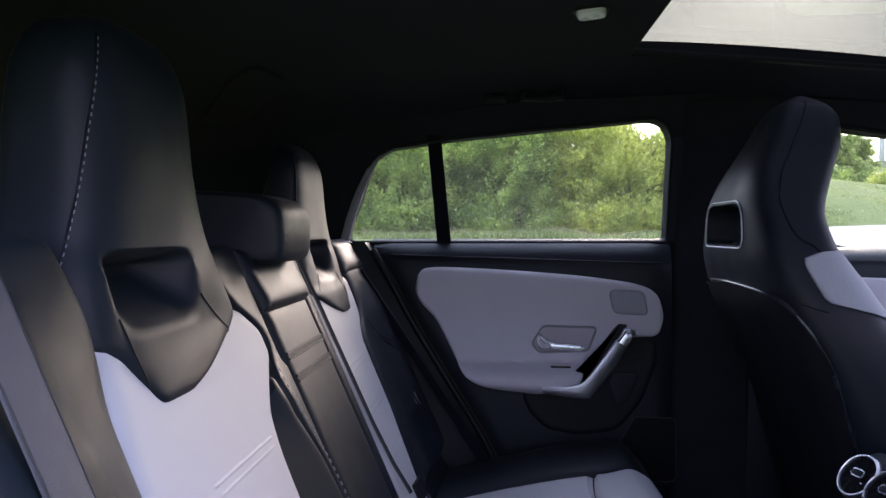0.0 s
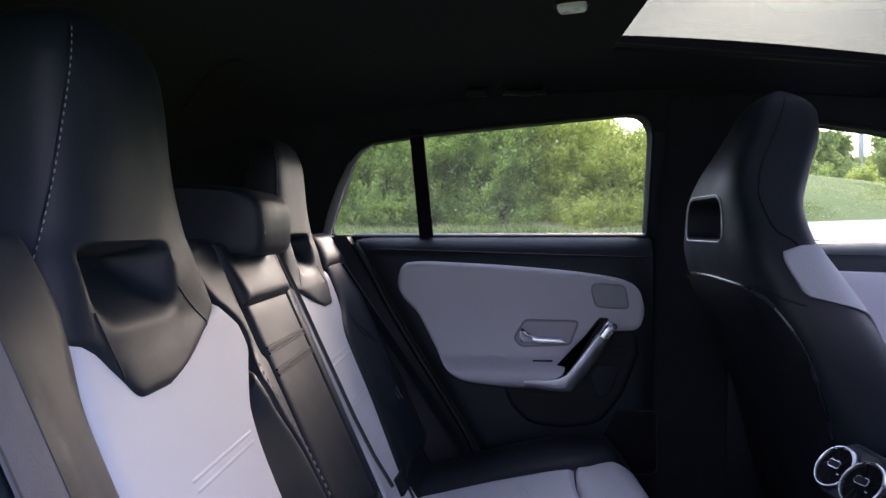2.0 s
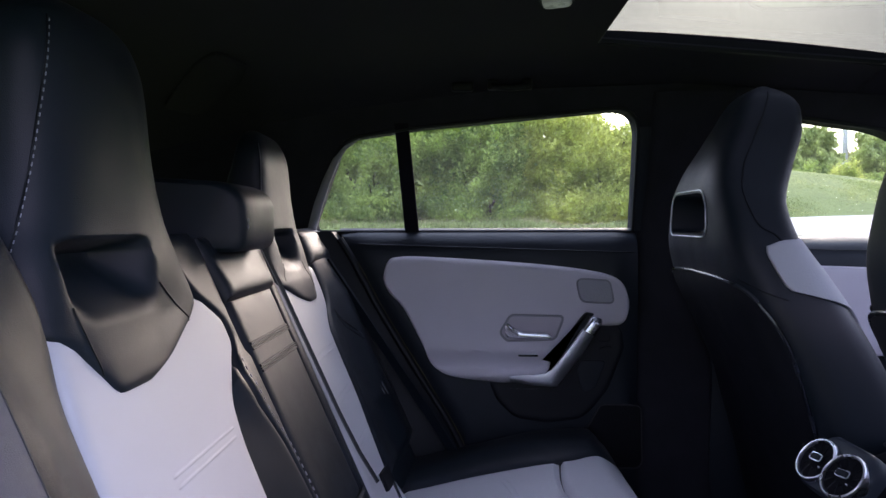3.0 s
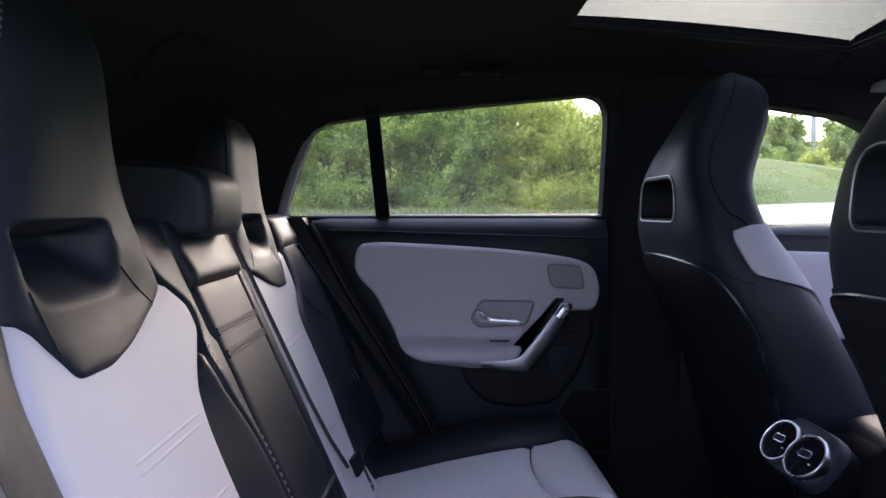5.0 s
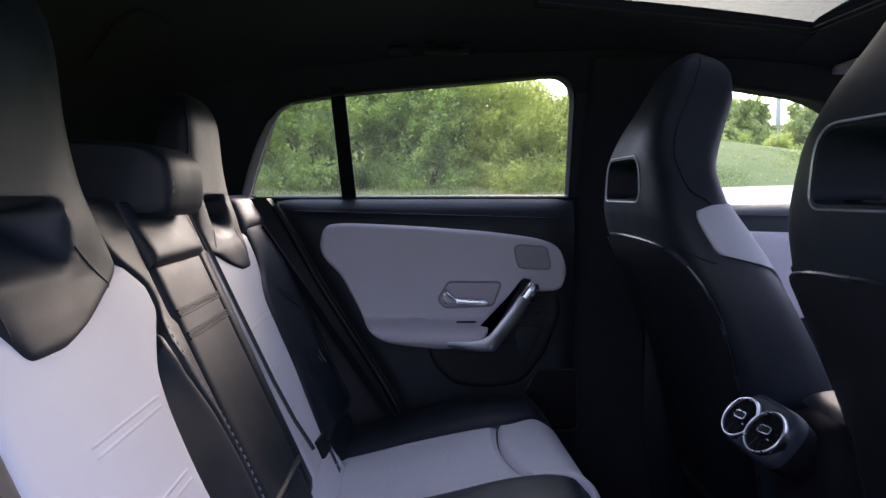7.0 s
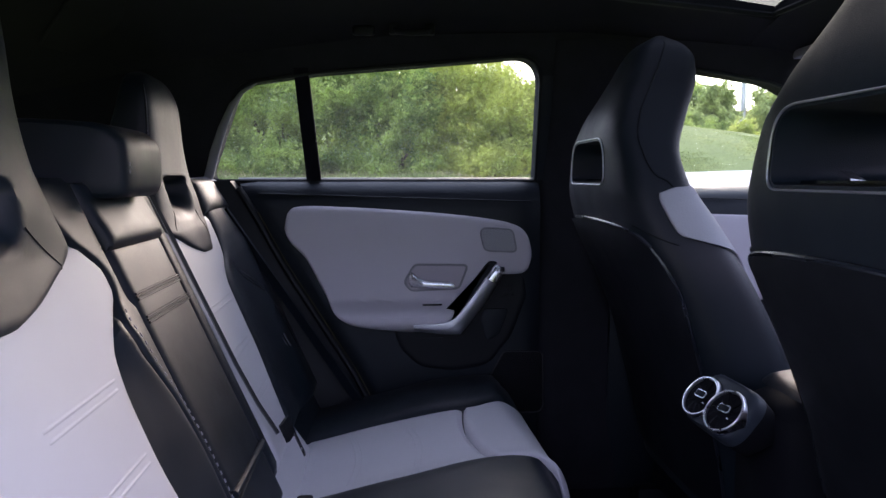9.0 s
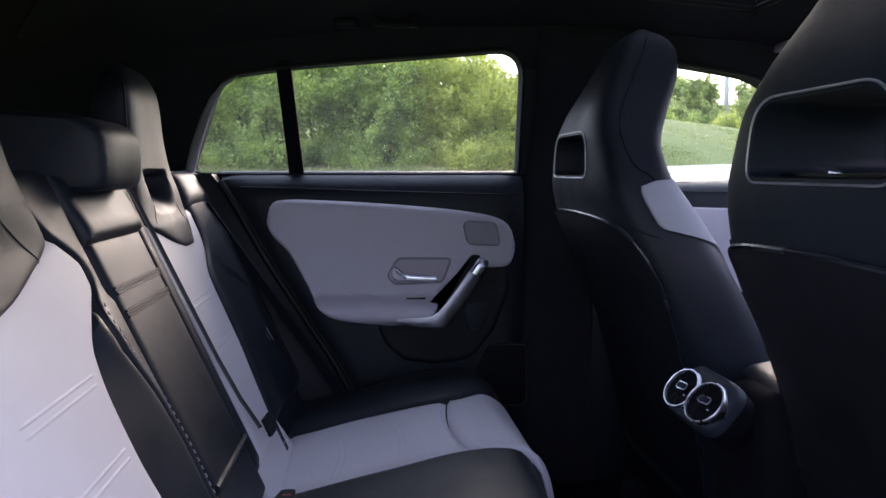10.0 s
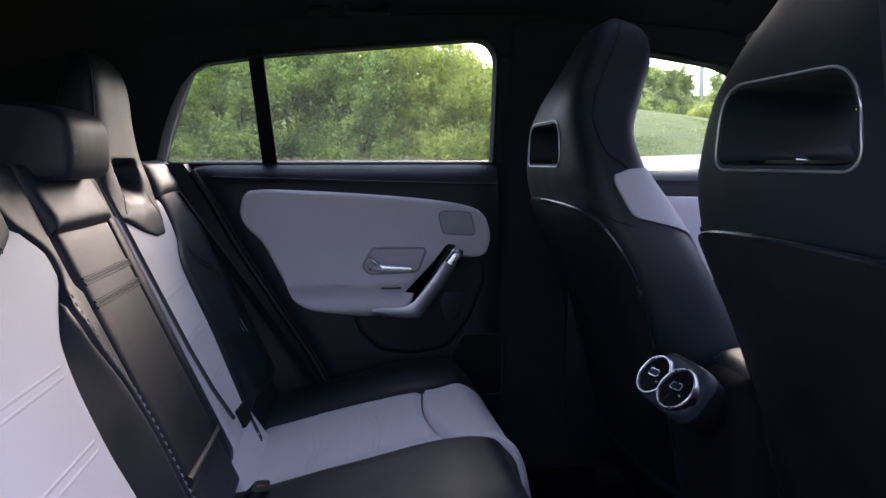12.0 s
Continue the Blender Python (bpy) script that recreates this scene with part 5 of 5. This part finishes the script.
def pod_point(a, b, d):
    """The housing's rear face: a along it, b up it, d metres behind it."""
    return POD_C + POD_A * a + POD_B * b - POD_N * (d + 0.001 + 2.4 * max(0, abs(a) - 0.03) ** 2)


face_line = rounded([(-0.068, -0.036), (0.063, -0.036), (0.063, 0.046), (-0.068, 0.046)], 0.030, 8)
pod = [[pod_point(a * k, b * k, d) for a, b in face_line] for d, k in ((0.002, 0.30), (0.002, 0.84), (0.003, 0.92), (0.007, 0.985), (0.014, 1.0), (0.024, 0.995))]
part("vent_pod", skin(pod), POD_BLACK, con, "rounded soft black vent housing")
# the neck is blacker than the lit face, to imitate its shade
neck = [[pod_point(a * k, b * k, d) for a, b in face_line] for d, k in ((0.020, 0.975), (0.030, 0.975), (0.055, 0.90))]
neck.append([Vector((0.73, -0.6 * a, 0.655 + 0.5 * b)) for a, b in face_line])
part("pod_neck", skin(neck), SCOOP, con, "matt black neck of the vent housing, shade put into its colour")
part("armrest_lid", skin([superring(0.90, 0, 0.20 - 0.02 * k * k, 0.098 - 0.02 * k * k, 0.674 + 0.014 * k, 40, 5) for k in (0, 0.6, 0.9, 1)]), BLACK_LEATHER, con, "black leather armrest lid")


def vent(c, nrm):
    nrm = Vector(nrm).normalized()
    side = nrm.cross(Vector((0, 0, 1))).normalized()
    up = side.cross(nrm)
    c = Vector(c)

    def at(r, t, h):
        return c + side * r * math.cos(t) + up * r * math.sin(t) + nrm * h
    turn = [2 * math.pi * i / 48 for i in range(48)]
    ring = part("vent_ring", skin([[at(r, t, h) for t in turn] for r, h in ((0.0320, -0.014), (0.0320, 0.002), (0.0315, 0.0040), (0.0305, 0.0050), (0.0293, 0.0050), (0.0283, 0.0038), (0.0279, 0.001), (0.0278, -0.008))], caps=False), RING, con, "bright chrome vent ring")
    part("throat", skin([[at(r, t, h) for t in turn] for r, h in ((0.0279, 0.000), (0.026, -0.002), (0.015, -0.003), (0.004, -0.003))]), SCOOP, ring, "matt black vent throat")
    for k in range(11):
        t0 = 2 * math.pi * k / 11
        rows_ = [[at(r, t0 + d + (0.027 - r) * 14, h) for d, h in ((-0.05, -0.001), (0.05, 0.001), (0.05, -0.003), (-0.05, -0.003))] for r in (0.0115, 0.019, 0.0268)]
        part("blade", skin(rows_), HARD_BLACK, ring)
    part("hub", skin([[at(r, t, h) for t in turn] for r, h in ((0.012, -0.003), (0.0115, 0.001), (0.009, 0.002), (0.001, 0.0022))]), SCOOP, ring, "matt black hub")
    tab = rounded([(-0.0115, -0.0050), (0.0095, -0.0050), (0.0095, 0.0050), (-0.0115, 0.0050)], 0.004, 5)
    shift = up * 0.003 + side * 0.002
    part("knob", tube([c + shift + side * a + up * b + nrm * 0.0042 for a, b in tab], 0.0008, 6, True), RING, ring, "small chrome-edged knob")
    part("knob_face", skin([[c + shift + side * a * k + up * b * k + nrm * h for a, b in tab] for k, h in ((0.98, 0.0), (0.98, 0.0036), (0.9, 0.0042))]), SOFT_BLACK, ring)
    part("mark", skin([[c - side * (0.011 + 0.001 * math.cos(t)) - up * (0.008 + 0.001 * math.sin(t)) + nrm * h for t in turn[::6]] for h in (-0.002, 0.0028)]), LAMP, ring, "tiny pale mark")


vent(VENT_A + POD_N * 0.002, (-0.77, -0.17, 0.60))
vent(VENT_B + POD_N * 0.002, (-0.74, -0.22, 0.62))

# ---------------------------------------------------------------- roof fittings
lamp = thing("reading_lamp", "small white reading lamp lens in the black headlining", "lamp", at=(0.25, 0.09, 1.29))
ll = rounded([(0.228, 0.050), (0.268, 0.044), (0.276, 0.082), (0.236, 0.088)], 0.012, 5)
part("lens", plate(ll, lambda x, y, h: (x, y, roof_at(x, y, 0)[2] - h), 0.010, 0.004), LAMP, lamp)
part("bezel", tube([(x, y, roof_at(x, y, 0)[2] - 0.001) for x, y in inset(ll, -0.002)], 0.003, 6, True), HARD_BLACK, lamp)
grab = thing("grab_handle", "folded black grab handle over the rear door", "handle", at=(0.21, 0.50, 1.255))
part("grip", tube([(0.172, 0.505, 1.258), (0.182, 0.494, 1.250), (0.21, 0.490, 1.247), (0.238, 0.494, 1.250), (0.248, 0.505, 1.258)], 0.0065, 10), HARD_BLACK, grab)
for x in (0.176, 0.244):
    part("mount", box(x - 0.010, x + 0.010, 0.495, 0.515, 1.246, 1.266, 0.004), HARD_BLACK, grab)
hook = thing("coat_hook", "black coat hook by the headlining", "hook", at=(0.117, 0.505, 1.25))
part("body", box(0.095, 0.139, 0.495, 0.515, 1.243, 1.262, 0.006), HARD_BLACK, hook)
visor = thing("sun_visor", "grey folded sun visor at the front of the roof", "sun visor", at=(1.07, 0.45, 1.24))
part("flap", skin([superring(1.08, 0.42, 0.085 - 0.004 * abs(k), 0.17 - 0.004 * abs(k), 1.226 + 0.008 * k - 0.0, 40, 5) for k in (-1, -0.6, 0.6, 1)]), PILLAR_GREY, visor)
rear_lid = thing("roof_cover_flap", "dark padded belt outlet cover under the rear headlining", "trim", at=(-0.34, 0.30, 1.22))
part("flap", plate(rounded([(-0.452, 0.43), (-0.308, 0.200), (-0.249, 0.134), (-0.240, 0.256), (-0.282, 0.362), (-0.405, 0.50)], [0.02, 0.1, 0.04, 0.04, 0.06, 0.03], 6), lambda x, y, h: (x, y, roof_at(x, y, 0)[2] - h), 0.006, 0.003), HEADLINER, rear_lid)
